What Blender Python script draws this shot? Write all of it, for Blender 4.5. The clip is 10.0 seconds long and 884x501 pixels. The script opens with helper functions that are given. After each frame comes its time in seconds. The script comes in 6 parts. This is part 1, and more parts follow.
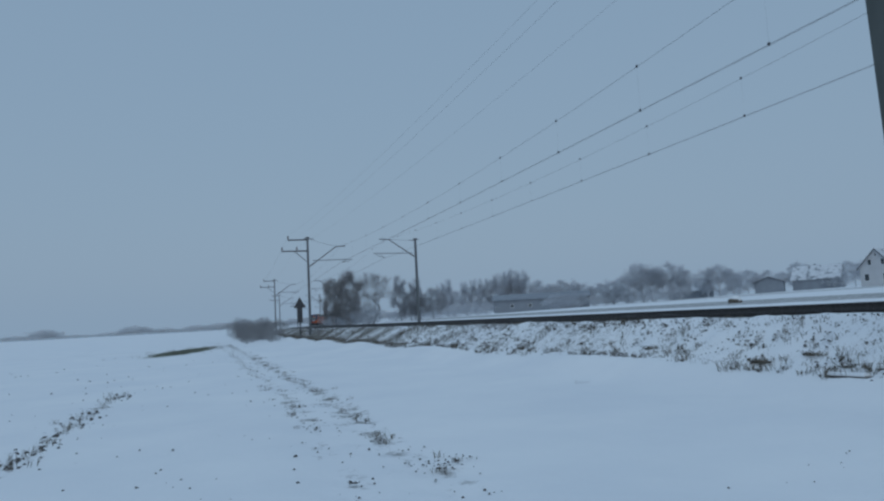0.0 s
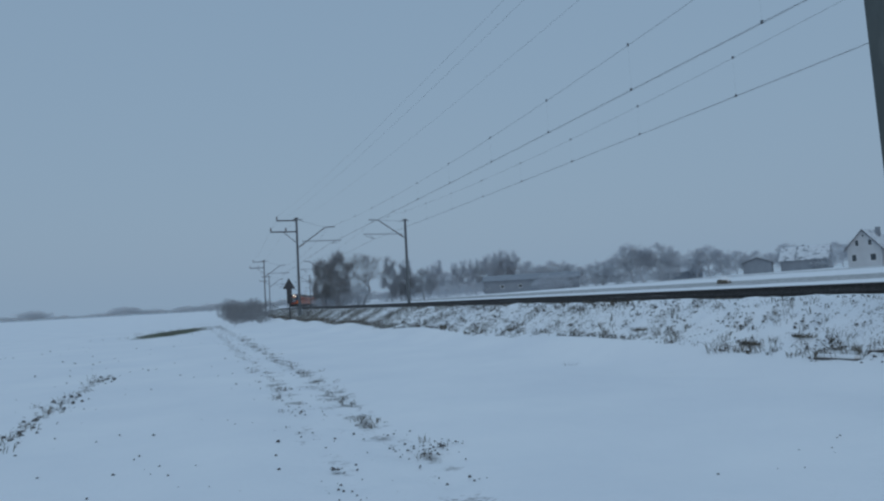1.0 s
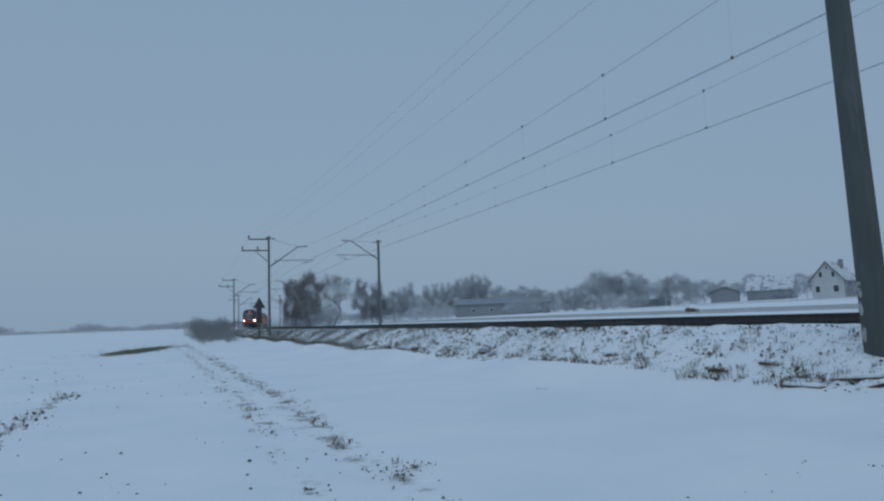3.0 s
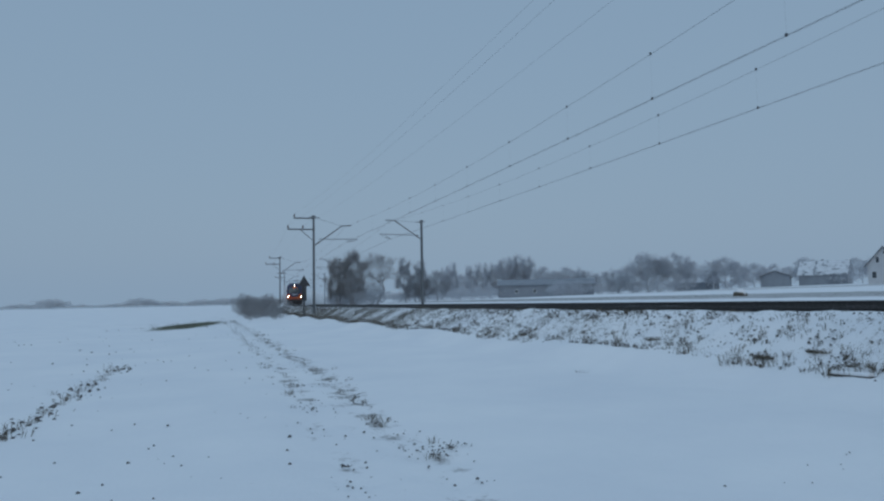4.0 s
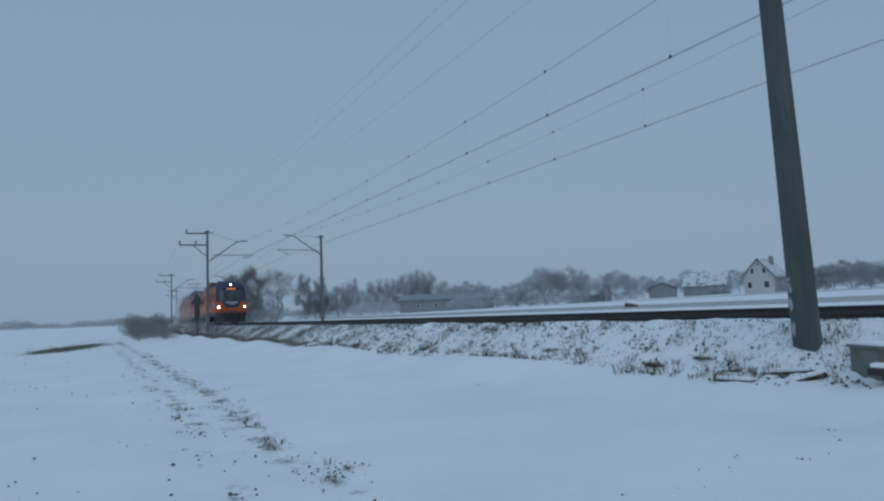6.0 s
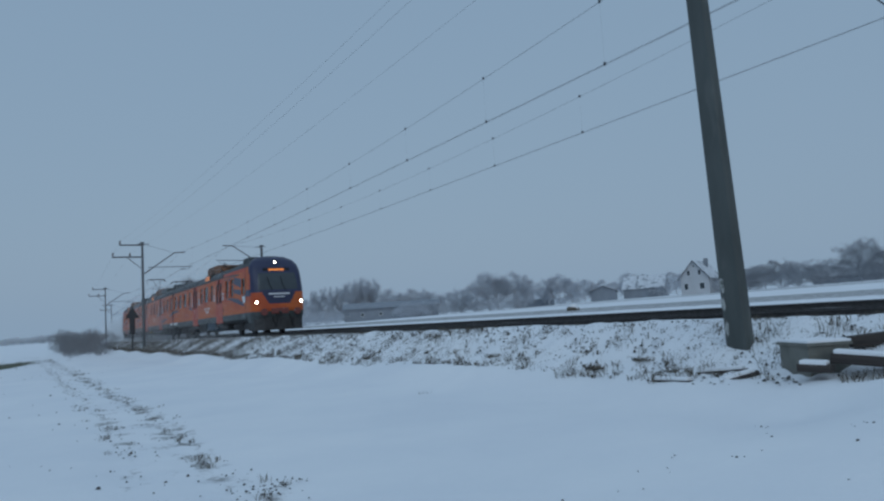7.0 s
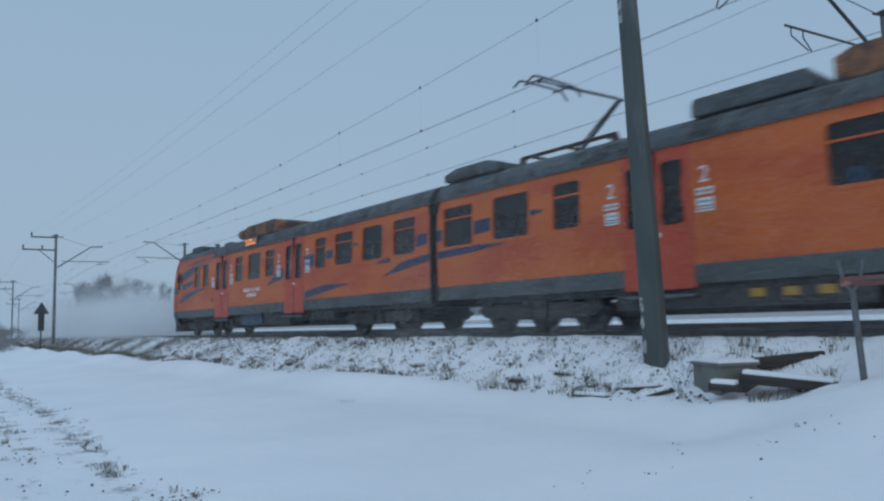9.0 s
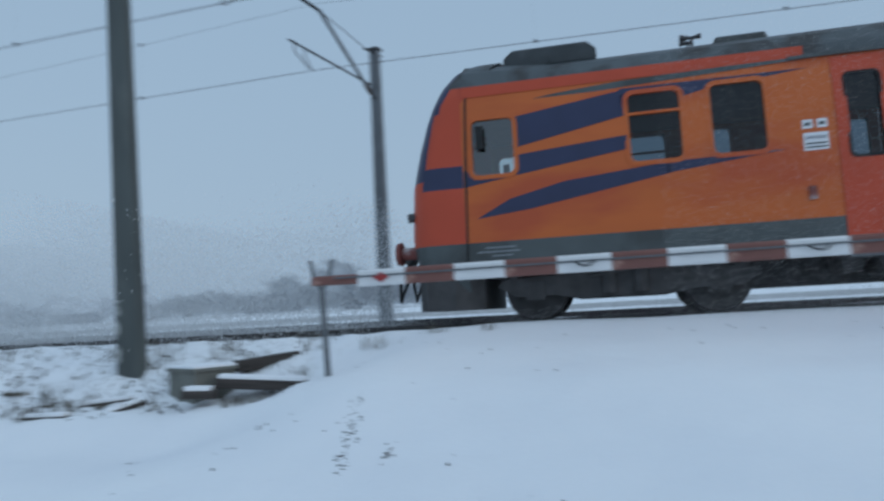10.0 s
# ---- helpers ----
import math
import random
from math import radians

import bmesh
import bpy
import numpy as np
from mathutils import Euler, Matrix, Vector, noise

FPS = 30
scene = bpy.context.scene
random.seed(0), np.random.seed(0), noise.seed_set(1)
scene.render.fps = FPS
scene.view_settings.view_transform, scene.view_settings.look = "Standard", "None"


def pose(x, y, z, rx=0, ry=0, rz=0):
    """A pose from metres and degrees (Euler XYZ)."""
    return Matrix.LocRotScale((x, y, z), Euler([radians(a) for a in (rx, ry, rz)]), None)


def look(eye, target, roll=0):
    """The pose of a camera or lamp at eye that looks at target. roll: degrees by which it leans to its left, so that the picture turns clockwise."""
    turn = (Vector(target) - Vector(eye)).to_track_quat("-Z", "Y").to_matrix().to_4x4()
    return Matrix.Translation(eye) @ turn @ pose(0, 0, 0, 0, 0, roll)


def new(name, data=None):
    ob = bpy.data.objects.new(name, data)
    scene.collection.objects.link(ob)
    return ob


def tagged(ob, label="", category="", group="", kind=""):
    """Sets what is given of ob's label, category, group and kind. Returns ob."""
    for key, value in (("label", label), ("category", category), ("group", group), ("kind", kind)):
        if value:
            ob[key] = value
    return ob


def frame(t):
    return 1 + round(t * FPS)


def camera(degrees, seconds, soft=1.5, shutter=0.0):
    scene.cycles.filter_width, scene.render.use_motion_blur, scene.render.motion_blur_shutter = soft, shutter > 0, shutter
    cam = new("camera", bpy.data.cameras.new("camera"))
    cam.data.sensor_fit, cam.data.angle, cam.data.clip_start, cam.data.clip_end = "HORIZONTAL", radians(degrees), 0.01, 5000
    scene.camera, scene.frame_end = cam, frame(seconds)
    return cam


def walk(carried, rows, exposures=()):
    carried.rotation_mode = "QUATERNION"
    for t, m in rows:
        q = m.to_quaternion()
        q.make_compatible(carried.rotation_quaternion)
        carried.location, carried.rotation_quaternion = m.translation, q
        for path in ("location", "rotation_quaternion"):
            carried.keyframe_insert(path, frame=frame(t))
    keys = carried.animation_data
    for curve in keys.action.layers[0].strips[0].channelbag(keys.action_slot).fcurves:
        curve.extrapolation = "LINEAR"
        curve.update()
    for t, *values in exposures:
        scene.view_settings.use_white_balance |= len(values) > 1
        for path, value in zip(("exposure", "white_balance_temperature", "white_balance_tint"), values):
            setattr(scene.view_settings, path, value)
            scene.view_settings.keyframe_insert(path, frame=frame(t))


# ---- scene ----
cam = camera(63.78, 10.0, soft=2.3, shutter=0.15)
PATH = [
    (0.0, look((0.018, -0.270, 1.516), (3.912, 8.891, 2.469), -3.02)),
    (0.5, look((0.107, -0.125, 1.516), (4.189, 8.957, 2.442), -3.19)),
    (1.0, look((0.148, -0.108, 1.534), (4.160, 9.027, 2.211), -3.06)),
    (1.5, look((0.146, -0.150, 1.518), (4.201, 8.951, 2.369), -3.01)),
    (2.0, look((0.170, -0.107, 1.510), (4.501, 8.868, 2.332), -2.53)),
    (3.5, look((0.024, -0.176, 1.530), (4.299, 8.803, 2.576), -1.38)),
    (4.0, look((0.113, -0.183, 1.540), (3.926, 9.033, 2.255), -1.04)),
    (4.5, look((0.171, -0.087, 1.512), (4.197, 9.048, 2.088), -0.10)),
    (5.0, look((0.199, -0.052, 1.518), (4.885, 8.727, 2.502), -0.86)),
    (5.5, look((0.207, -0.035, 1.520), (5.120, 8.622, 2.477), -1.42)),
    (7.0, look((0.370, 0.046, 1.519), (6.082, 8.199, 2.476), -3.50)),
    (7.5, look((0.394, 0.059, 1.526), (6.793, 7.635, 2.816), -2.29)),
    (8.0, look((0.368, 0.029, 1.607), (6.926, 7.493, 2.742), -1.37)),
    (8.5, look((0.364, 0.046, 1.540), (6.959, 7.493, 2.562), -0.91)),
    (9.0, look((0.398, 0.051, 1.564), (6.885, 7.594, 2.577), -1.60)),
    (9.4, look((0.535, 0.085, 1.556), (7.297, 7.415, 2.297), -0.72)),
    (9.5, look((0.586, 0.105, 1.552), (7.689, 7.106, 2.287), -0.63)),
    (9.6, look((0.654, 0.120, 1.540), (8.147, 6.694, 2.343), -0.69)),
    (9.7, look((0.739, 0.107, 1.514), (8.740, 6.029, 2.469), -1.57)),
    (9.8, look((0.998, 0.086, 1.410), (9.581, 5.122, 2.390), -3.26)),
    (9.9, look((1.290, 0.001, 1.467), (10.526, 3.696, 2.494), -2.03)),
    (10.0, look((1.396, 0.010, 1.429), (11.135, 2.094, 2.334), -2.95)),
]
EXPOSURES = [(0.0, -0.07, 6500, 10), (5.5, -0.07, 6500, 10), (7.0, -0.07, 6500, 10), (7.5, 0.0, 6510, 10), (8.0, 0.10, 6540, 10), (8.5, 0.23, 6590, 10.5), (9.0, 0.27, 6640, 10.5), (9.5, 0.30, 6690, 11), (10.0, 0.36, 6740, 11)]
walk(cam, PATH, EXPOSURES)

# ---- world and light: a low grey winter overcast ----
world = bpy.data.worlds.new("overcast")
scene.world = world
world.use_nodes = True
wn, wl = world.node_tree.nodes, world.node_tree.links
wn.clear()
w_out = wn.new("ShaderNodeOutputWorld")
w_sum = wn.new("ShaderNodeAddShader")
w_cloud = wn.new("ShaderNodeBackground")
w_clear = wn.new("ShaderNodeBackground")
w_sky = wn.new("ShaderNodeTexSky")
w_sky.sky_type = "NISHITA"
w_sky.sun_disc = False
w_sky.sun_elevation, w_sky.sun_rotation = radians(12), radians(200)
w_sky.air_density, w_sky.dust_density = 1.5, 4.0
w_clear.inputs[1].default_value = 0.008
w_tc = wn.new("ShaderNodeTexCoord")
w_sep = wn.new("ShaderNodeSeparateXYZ")
w_ramp = wn.new("ShaderNodeValToRGB")
w_ramp.color_ramp.elements[0].position = 0.0
w_ramp.color_ramp.elements[0].color = (0.245, 0.350, 0.476, 1)
w_ramp.color_ramp.elements[1].position = 1.0
w_ramp.color_ramp.elements[1].color = (0.34, 0.483, 0.66, 1)
mid = w_ramp.color_ramp.elements.new(0.42)
mid.color = (0.225, 0.333, 0.462, 1)
wl.new(w_tc.outputs["Generated"], w_sep.inputs[0])
wl.new(w_sep.outputs["Z"], w_ramp.inputs[0])
wl.new(w_ramp.outputs[0], w_cloud.inputs[0])
w_cloud.inputs[1].default_value = 1.0
wl.new(w_sky.outputs[0], w_clear.inputs[0])
wl.new(w_cloud.outputs[0], w_sum.inputs[0])
wl.new(w_clear.outputs[0], w_sum.inputs[1])
wl.new(w_sum.outputs[0], w_out.inputs[0])

sun_data = bpy.data.lights.new("sun", "SUN")
sun_data.energy, sun_data.angle, sun_data.color = 0.32, radians(40), (0.70, 0.88, 1.0)
sun = new("sun", sun_data)
sun.matrix_world = look((-40, -60, 60), (0, 0, 0))


# ---- materials ----
def material(name, colour, rough=0.7, metal=0.0, vary=0.15, scale=8.0, bump=0.0, fine=60.0, spec=0.5,
             second=None, second_scale=1.5, second_amount=0.0, stretch=(1, 1, 1), emit=0.0, coat=0.0):
    """A procedural surface: colour with grain, a second tone in patches, and fine relief."""
    m = bpy.data.materials.new(name)
    m.use_nodes = True
    n, l = m.node_tree.nodes, m.node_tree.links
    p = n["Principled BSDF"]
    p.inputs["Roughness"].default_value = rough
    p.inputs["Metallic"].default_value = metal
    p.inputs["Specular IOR Level"].default_value = spec
    p.inputs["Coat Weight"].default_value = coat
    tc = n.new("ShaderNodeTexCoord")
    mp = n.new("ShaderNodeMapping")
    mp.inputs["Scale"].default_value = stretch
    l.new(tc.outputs["Object"], mp.inputs[0])
    n1 = n.new("ShaderNodeTexNoise")
    n1.inputs["Scale"].default_value, n1.inputs["Detail"].default_value = scale, 5
    l.new(mp.outputs[0], n1.inputs[0])
    ramp = n.new("ShaderNodeMapRange")
    ramp.inputs[1].default_value, ramp.inputs[2].default_value = 0.25, 0.75
    ramp.inputs[3].default_value, ramp.inputs[4].default_value = 1 - vary, 1 + vary
    l.new(n1.outputs[0], ramp.inputs[0])
    mul = n.new("ShaderNodeMix")
    mul.data_type, mul.blend_type = "RGBA", "MULTIPLY"
    mul.inputs[0].default_value = 1.0
    mul.inputs[6].default_value = (*colour, 1)
    l.new(ramp.outputs[0], mul.inputs[7])
    out = mul.outputs[2]
    if second:
        n2 = n.new("ShaderNodeTexNoise")
        n2.inputs["Scale"].default_value, n2.inputs["Detail"].default_value = second_scale, 6
        l.new(mp.outputs[0], n2.inputs[0])
        r2 = n.new("ShaderNodeMapRange")
        r2.inputs[1].default_value, r2.inputs[2].default_value = 0.62 - 0.35 * second_amount, 0.72 - 0.25 * second_amount
        l.new(n2.outputs[0], r2.inputs[0])
        mx = n.new("ShaderNodeMix")
        mx.data_type = "RGBA"
        l.new(r2.outputs[0], mx.inputs[0])
        l.new(out, mx.inputs[6])
        mx.inputs[7].default_value = (*second, 1)
        out = mx.outputs[2]
    l.new(out, p.inputs["Base Color"])
    if bump:
        n3 = n.new("ShaderNodeTexNoise")
        n3.inputs["Scale"].default_value, n3.inputs["Detail"].default_value = fine, 4
        l.new(mp.outputs[0], n3.inputs[0])
        b = n.new("ShaderNodeBump")
        b.inputs["Strength"].default_value, b.inputs["Distance"].default_value = bump, 0.02
        l.new(n3.outputs[0], b.inputs["Height"])
        l.new(b.outputs[0], p.inputs["Normal"])
    if emit:
        p.inputs["Emission Color"].default_value = (*colour, 1)
        p.inputs["Emission Strength"].default_value = emit
    return m


def ground_material():
    """Thin wind-packed snow; soil, dry grass and ballast show where the attributes say that the snow is worn."""
    m = bpy.data.materials.new("snow_ground")
    m.use_nodes = True
    n, l = m.node_tree.nodes, m.node_tree.links
    p = n["Principled BSDF"]
    p.inputs["Roughness"].default_value = 0.75
    p.inputs["Specular IOR Level"].default_value = 0.25
    tc = n.new("ShaderNodeTexCoord")

    def tex(scale, detail, rough=0.55):
        t = n.new("ShaderNodeTexNoise")
        t.inputs["Scale"].default_value, t.inputs["Detail"].default_value, t.inputs["Roughness"].default_value = scale, detail, rough
        l.new(tc.outputs["Object"], t.inputs[0])
        return t.outputs[0]

    def mix(fac, a, b):
        x = n.new("ShaderNodeMix")
        x.data_type = "RGBA"
        l.new(fac, x.inputs[0])
        for s, v in ((6, a), (7, b)):
            if isinstance(v, tuple):
                x.inputs[s].default_value = (*v, 1)
            else:
                l.new(v, x.inputs[s])
        return x.outputs[2]

    def ranged(v, a, b):
        r = n.new("ShaderNodeMapRange")
        r.inputs[1].default_value, r.inputs[2].default_value = a, b
        l.new(v, r.inputs[0])
        return r.outputs[0]

    def op(kind, a, b):
        x = n.new("ShaderNodeMath")
        x.operation = kind
        for s, v in ((0, a), (1, b)):
            if isinstance(v, float):
                x.inputs[s].default_value = v
            else:
                l.new(v, x.inputs[s])
        return x.outputs[0]

    def attr(name):
        a = n.new("ShaderNodeAttribute")
        a.attribute_name = name
        return a.outputs["Fac"]

    snow = mix(ranged(tex(0.35, 4), 0.3, 0.7), (0.80, 0.82, 0.85), (0.88, 0.89, 0.90))
    grass = mix(tex(9.0, 5), (0.05, 0.045, 0.04), (0.19, 0.165, 0.13))
    soil = mix(tex(5.0, 6), (0.09, 0.082, 0.078), (0.24, 0.225, 0.21))
    stone = mix(tex(28.0, 4), (0.06, 0.06, 0.063), (0.20, 0.195, 0.19))
    green = mix(tex(12.0, 5), (0.035, 0.045, 0.022), (0.13, 0.14, 0.085))
    speck = op("ADD", op("MULTIPLY", tex(6.5, 8, 0.75), 0.5), op("MULTIPLY", tex(24.0, 5, 0.7), 0.5))
    patch = op("ADD", op("MULTIPLY", tex(3.1, 8, 0.7), 0.65), op("MULTIPLY", tex(15.0, 4, 0.6), 0.35))

    def worn(name, soft=0.05, source=None):
        a = attr(name)
        lo = op("SUBTRACT", 0.78, op("MULTIPLY", a, 0.55))
        return op("MULTIPLY", ranged_dyn(source or patch, lo, soft), ranged(a, 0.0, 0.06))

    def ranged_dyn(v, lo, soft):
        x = op("DIVIDE", op("SUBTRACT", v, lo), soft)
        c = n.new("ShaderNodeClamp")
        l.new(x, c.inputs[0])
        return c.outputs[0]

    col = mix(worn("soil", 0.20), snow, soil)
    col = mix(worn("grass", 0.09, speck), col, grass)
    col = mix(worn("green"), col, green)
    col = mix(worn("stone"), col, stone)
    l.new(col, p.inputs["Base Color"])
    b = n.new("ShaderNodeBump")
    b.inputs["Strength"].default_value, b.inputs["Distance"].default_value = 0.55, 0.06
    l.new(op("ADD", op("MULTIPLY", tex(2.2, 6), 0.8), op("MULTIPLY", tex(22.0, 3), 0.2)), b.inputs["Height"])
    l.new(b.outputs[0], p.inputs["Normal"])
    return m


def glass_material(name, tint, ior=1.75):
    m = bpy.data.materials.new(name)
    m.use_nodes = True
    n, l = m.node_tree.nodes, m.node_tree.links
    n.clear()
    o = n.new("ShaderNodeOutputMaterial")
    mix = n.new("ShaderNodeMixShader")
    g = n.new("ShaderNodeBsdfGlossy")
    g.inputs["Roughness"].default_value = 0.03
    t = n.new("ShaderNodeBsdfTransparent")
    t.inputs[0].default_value = (*tint, 1)
    f = n.new("ShaderNodeFresnel")
    f.inputs[0].default_value = ior
    l.new(f.outputs[0], mix.inputs[0])
    l.new(t.outputs[0], mix.inputs[1])
    l.new(g.outputs[0], mix.inputs[2])
    l.new(mix.outputs[0], o.inputs[0])
    return m


def dust_material(name, cover):
    m = bpy.data.materials.new(name)
    m.use_nodes = True
    n, l = m.node_tree.nodes, m.node_tree.links
    n.clear()
    o = n.new("ShaderNodeOutputMaterial")
    mix = n.new("ShaderNodeMixShader")
    d = n.new("ShaderNodeBsdfDiffuse")
    d.inputs[0].default_value = (0.9, 0.91, 0.92, 1)
    tl = n.new("ShaderNodeBsdfTranslucent")
    tl.inputs[0].default_value = (0.9, 0.91, 0.92, 1)
    half = n.new("ShaderNodeMixShader")
    t = n.new("ShaderNodeBsdfTransparent")
    mix.inputs[0].default_value = cover
    l.new(d.outputs[0], half.inputs[1])
    l.new(tl.outputs[0], half.inputs[2])
    l.new(t.outputs[0], mix.inputs[1])
    l.new(half.outputs[0], mix.inputs[2])
    l.new(mix.outputs[0], o.inputs[0])
    return m


M_GROUND = ground_material()
M_SNOW = material("packed_snow", (0.86, 0.87, 0.89), 0.75, vary=0.04, scale=5, bump=0.3, fine=30, spec=0.25)
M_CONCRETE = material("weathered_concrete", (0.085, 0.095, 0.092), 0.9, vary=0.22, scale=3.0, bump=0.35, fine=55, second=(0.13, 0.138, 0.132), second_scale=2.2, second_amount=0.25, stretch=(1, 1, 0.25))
# paler bluish copy of the mast concrete, with distance haze in its colour
M_CONCRETE_FAR = material("hazed_concrete", (0.15, 0.16, 0.17), 0.9, vary=0.15, scale=3.0)
M_WHITE_MARK = material("flaked_white_paint", (0.36, 0.37, 0.36), 0.8, vary=0.3, scale=30, second=(0.12, 0.13, 0.12), second_scale=14, second_amount=0.35)
M_STEEL = material("galvanised_steel", (0.13, 0.14, 0.15), 0.6, 0.3, vary=0.2, scale=15)
M_DARKSTEEL = material("dark_weathered_steel", (0.06, 0.06, 0.065), 0.65, 0.2, vary=0.3, scale=10)
M_RAIL = material("rusty_rail", (0.075, 0.07, 0.07), 0.6, 0.3, vary=0.3, scale=12)
M_SLEEPER = material("sleeper_concrete", (0.10, 0.10, 0.10), 0.9, vary=0.25, scale=6)
M_WIRE = material("wire_copper", (0.10, 0.11, 0.12), 0.6, 0.3, vary=0.1)
M_INSUL = material("insulator_ceramic", (0.09, 0.06, 0.05), 0.3, vary=0.1)
# orange lifted and greyed part-way to allow for haze over the train
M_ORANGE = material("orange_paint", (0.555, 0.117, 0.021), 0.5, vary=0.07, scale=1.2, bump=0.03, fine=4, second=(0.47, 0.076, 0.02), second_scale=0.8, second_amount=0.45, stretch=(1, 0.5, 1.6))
M_RED = material("red_orange_paint", (0.49, 0.060, 0.022), 0.5, vary=0.08, scale=1.5, second=(0.52, 0.066, 0.026), second_scale=1.2, second_amount=0.3)
M_NAVY = material("navy_paint", (0.024, 0.030, 0.075), 0.38, vary=0.12, scale=3)
M_GREY = material("slate_grey_paint", (0.075, 0.088, 0.09), 0.55, vary=0.15, scale=2, second=(0.05, 0.055, 0.055), second_scale=1.5, second_amount=0.4)
M_ROOF = material("dirty_roof_grey", (0.085, 0.10, 0.108), 0.7, vary=0.18, scale=1.6, second=(0.045, 0.045, 0.045), second_scale=2.0, second_amount=0.5)
M_UNDER = material("brake_dusted_underframe", (0.055, 0.053, 0.054), 0.8, vary=0.35, scale=5)
M_BLUEGREY = material("blue_grey_box_paint", (0.055, 0.085, 0.12), 0.6, vary=0.2, scale=3)
M_RUST = material("rusty_orange_box", (0.24, 0.105, 0.05), 0.75, vary=0.35, scale=4, second=(0.07, 0.045, 0.035), second_scale=2.5, second_amount=0.6)
M_DARKROOF_UNIT = material("sooty_roof_unit_paint", (0.045, 0.052, 0.056), 0.7, vary=0.25, scale=3, second=(0.09, 0.10, 0.105), second_scale=2, second_amount=0.3)
M_RUBBER = material("black_rubber", (0.015, 0.015, 0.016), 0.8, vary=0.2)
M_GLASS = glass_material("tinted_window_glass", (0.34, 0.40, 0.44), 1.6)
M_CABGLASS = glass_material("cab_glass", (0.80, 0.86, 0.86), 2.6)
# seat and laminate colours raised to make up for little light indoors
M_SEAT = material("blue_seat_cloth", (0.09, 0.26, 0.52), 0.9, vary=0.2, scale=20)
M_INNER = material("brightened_interior_laminate", (0.30, 0.32, 0.33), 0.8, vary=0.1)
M_WHITE = material("white_decal", (0.72, 0.73, 0.75), 0.5, vary=0.06)
M_LAMP = material("headlamp_glow", (1.0, 0.88, 0.68), 0.3, emit=70.0)
M_LED = material("amber_led_text", (1.0, 0.30, 0.06), 0.4, emit=0.6)
M_BUFFER = material("worn_red_paint", (0.20, 0.055, 0.045), 0.6, vary=0.25, scale=8, second=(0.5, 0.48, 0.47), second_scale=3, second_amount=0.1)
M_BOOMRED = material("faded_red_boom_paint", (0.20, 0.08, 0.065), 0.6, vary=0.15, scale=6, second=(0.42, 0.25, 0.2), second_scale=4, second_amount=0.15)
M_BOOMWHITE = material("white_boom_paint", (0.72, 0.72, 0.72), 0.55, vary=0.06, scale=6)
M_REDSIGN = material("red_reflector", (0.35, 0.03, 0.03), 0.4, vary=0.1)
# bark tones paler and bluer with distance: haze is put into the colour
M_BARK = material("hazed_winter_bark", (0.31, 0.31, 0.32), 0.95, vary=0.3, scale=4)
M_BARK_HAZED = material("hazed_twigs", (0.37, 0.385, 0.415), 0.95, vary=0.2, scale=2)
M_BARK_FAR = material("far_hazed_wood", (0.54, 0.56, 0.60), 0.95, vary=0.12, scale=0.5)
M_BARK_HORIZON = material("horizon_hazed_wood", (0.66, 0.67, 0.69), 0.95, vary=0.1, scale=0.3)
M_STRAW = material("dry_weed_stems", (0.12, 0.105, 0.085), 0.95, vary=0.35, scale=3, second=(0.17, 0.145, 0.11), second_scale=2, second_amount=0.3)
M_SOIL = material("frozen_soil", (0.10, 0.094, 0.092), 0.95, vary=0.35, scale=10, bump=0.4, fine=40)
M_TIMBER = material("old_sleeper_timber", (0.055, 0.046, 0.042), 0.9, vary=0.35, scale=6, stretch=(0.3, 4, 4), bump=0.4, fine=30)
M_BOXCONC = material("stained_box_concrete", (0.17, 0.17, 0.15), 0.9, vary=0.2, scale=5, bump=0.3, fine=40)
M_RENDER = material("pale_wall_render", (0.56, 0.57, 0.59), 0.9, vary=0.08, scale=0.6)
M_WALLGREY = material("grey_block_wall", (0.26, 0.285, 0.32), 0.9, vary=0.12, scale=0.5)
M_CLADDING = material("pale_grey_cladding", (0.20, 0.22, 0.235), 0.6, vary=0.15, scale=2)
M_TILE = material("snowy_roof_sheet", (0.66, 0.68, 0.71), 0.8, vary=0.12, scale=0.8, second=(0.22, 0.24, 0.27), second_scale=0.7, second_amount=0.25)
M_DARKROOF = material("dark_roof_edge", (0.08, 0.085, 0.095), 0.8, vary=0.15, scale=1)
M_PANE = material("dark_house_pane", (0.06, 0.07, 0.08), 0.2, vary=0.1)
M_DUST = dust_material("snow_dust", 0.5)
# flecks that imitate haze over the sides of the train
M_VEIL = dust_material("haze_veil_flecks", 0.6)


# ---- mesh helpers ----
def mesh_object(name, bm, mats, parent=None, smooth=False):
    me = bpy.data.meshes.new(name)
    bm.to_mesh(me)
    bm.free()
    for m in mats if isinstance(mats, (list, tuple)) else [mats]:
        me.materials.append(m)
    if smooth:
        me.polygons.foreach_set("use_smooth", [True] * len(me.polygons))
    ob = new(name, me)
    if parent:
        ob.parent = parent
    return ob


def part(name, bm, mats, parent, label="", smooth=False):
    ob = mesh_object(name, bm, mats, parent, smooth)
    return tagged(ob, label) if label else ob


def thing(name, label, category, x=0, y=0, z=0, rz=0, group="", kind=""):
    ob = new(name)
    ob.empty_display_size = 0.2
    ob.matrix_basis = pose(x, y, z, 0, 0, rz)
    return tagged(ob, label, category, group, kind)


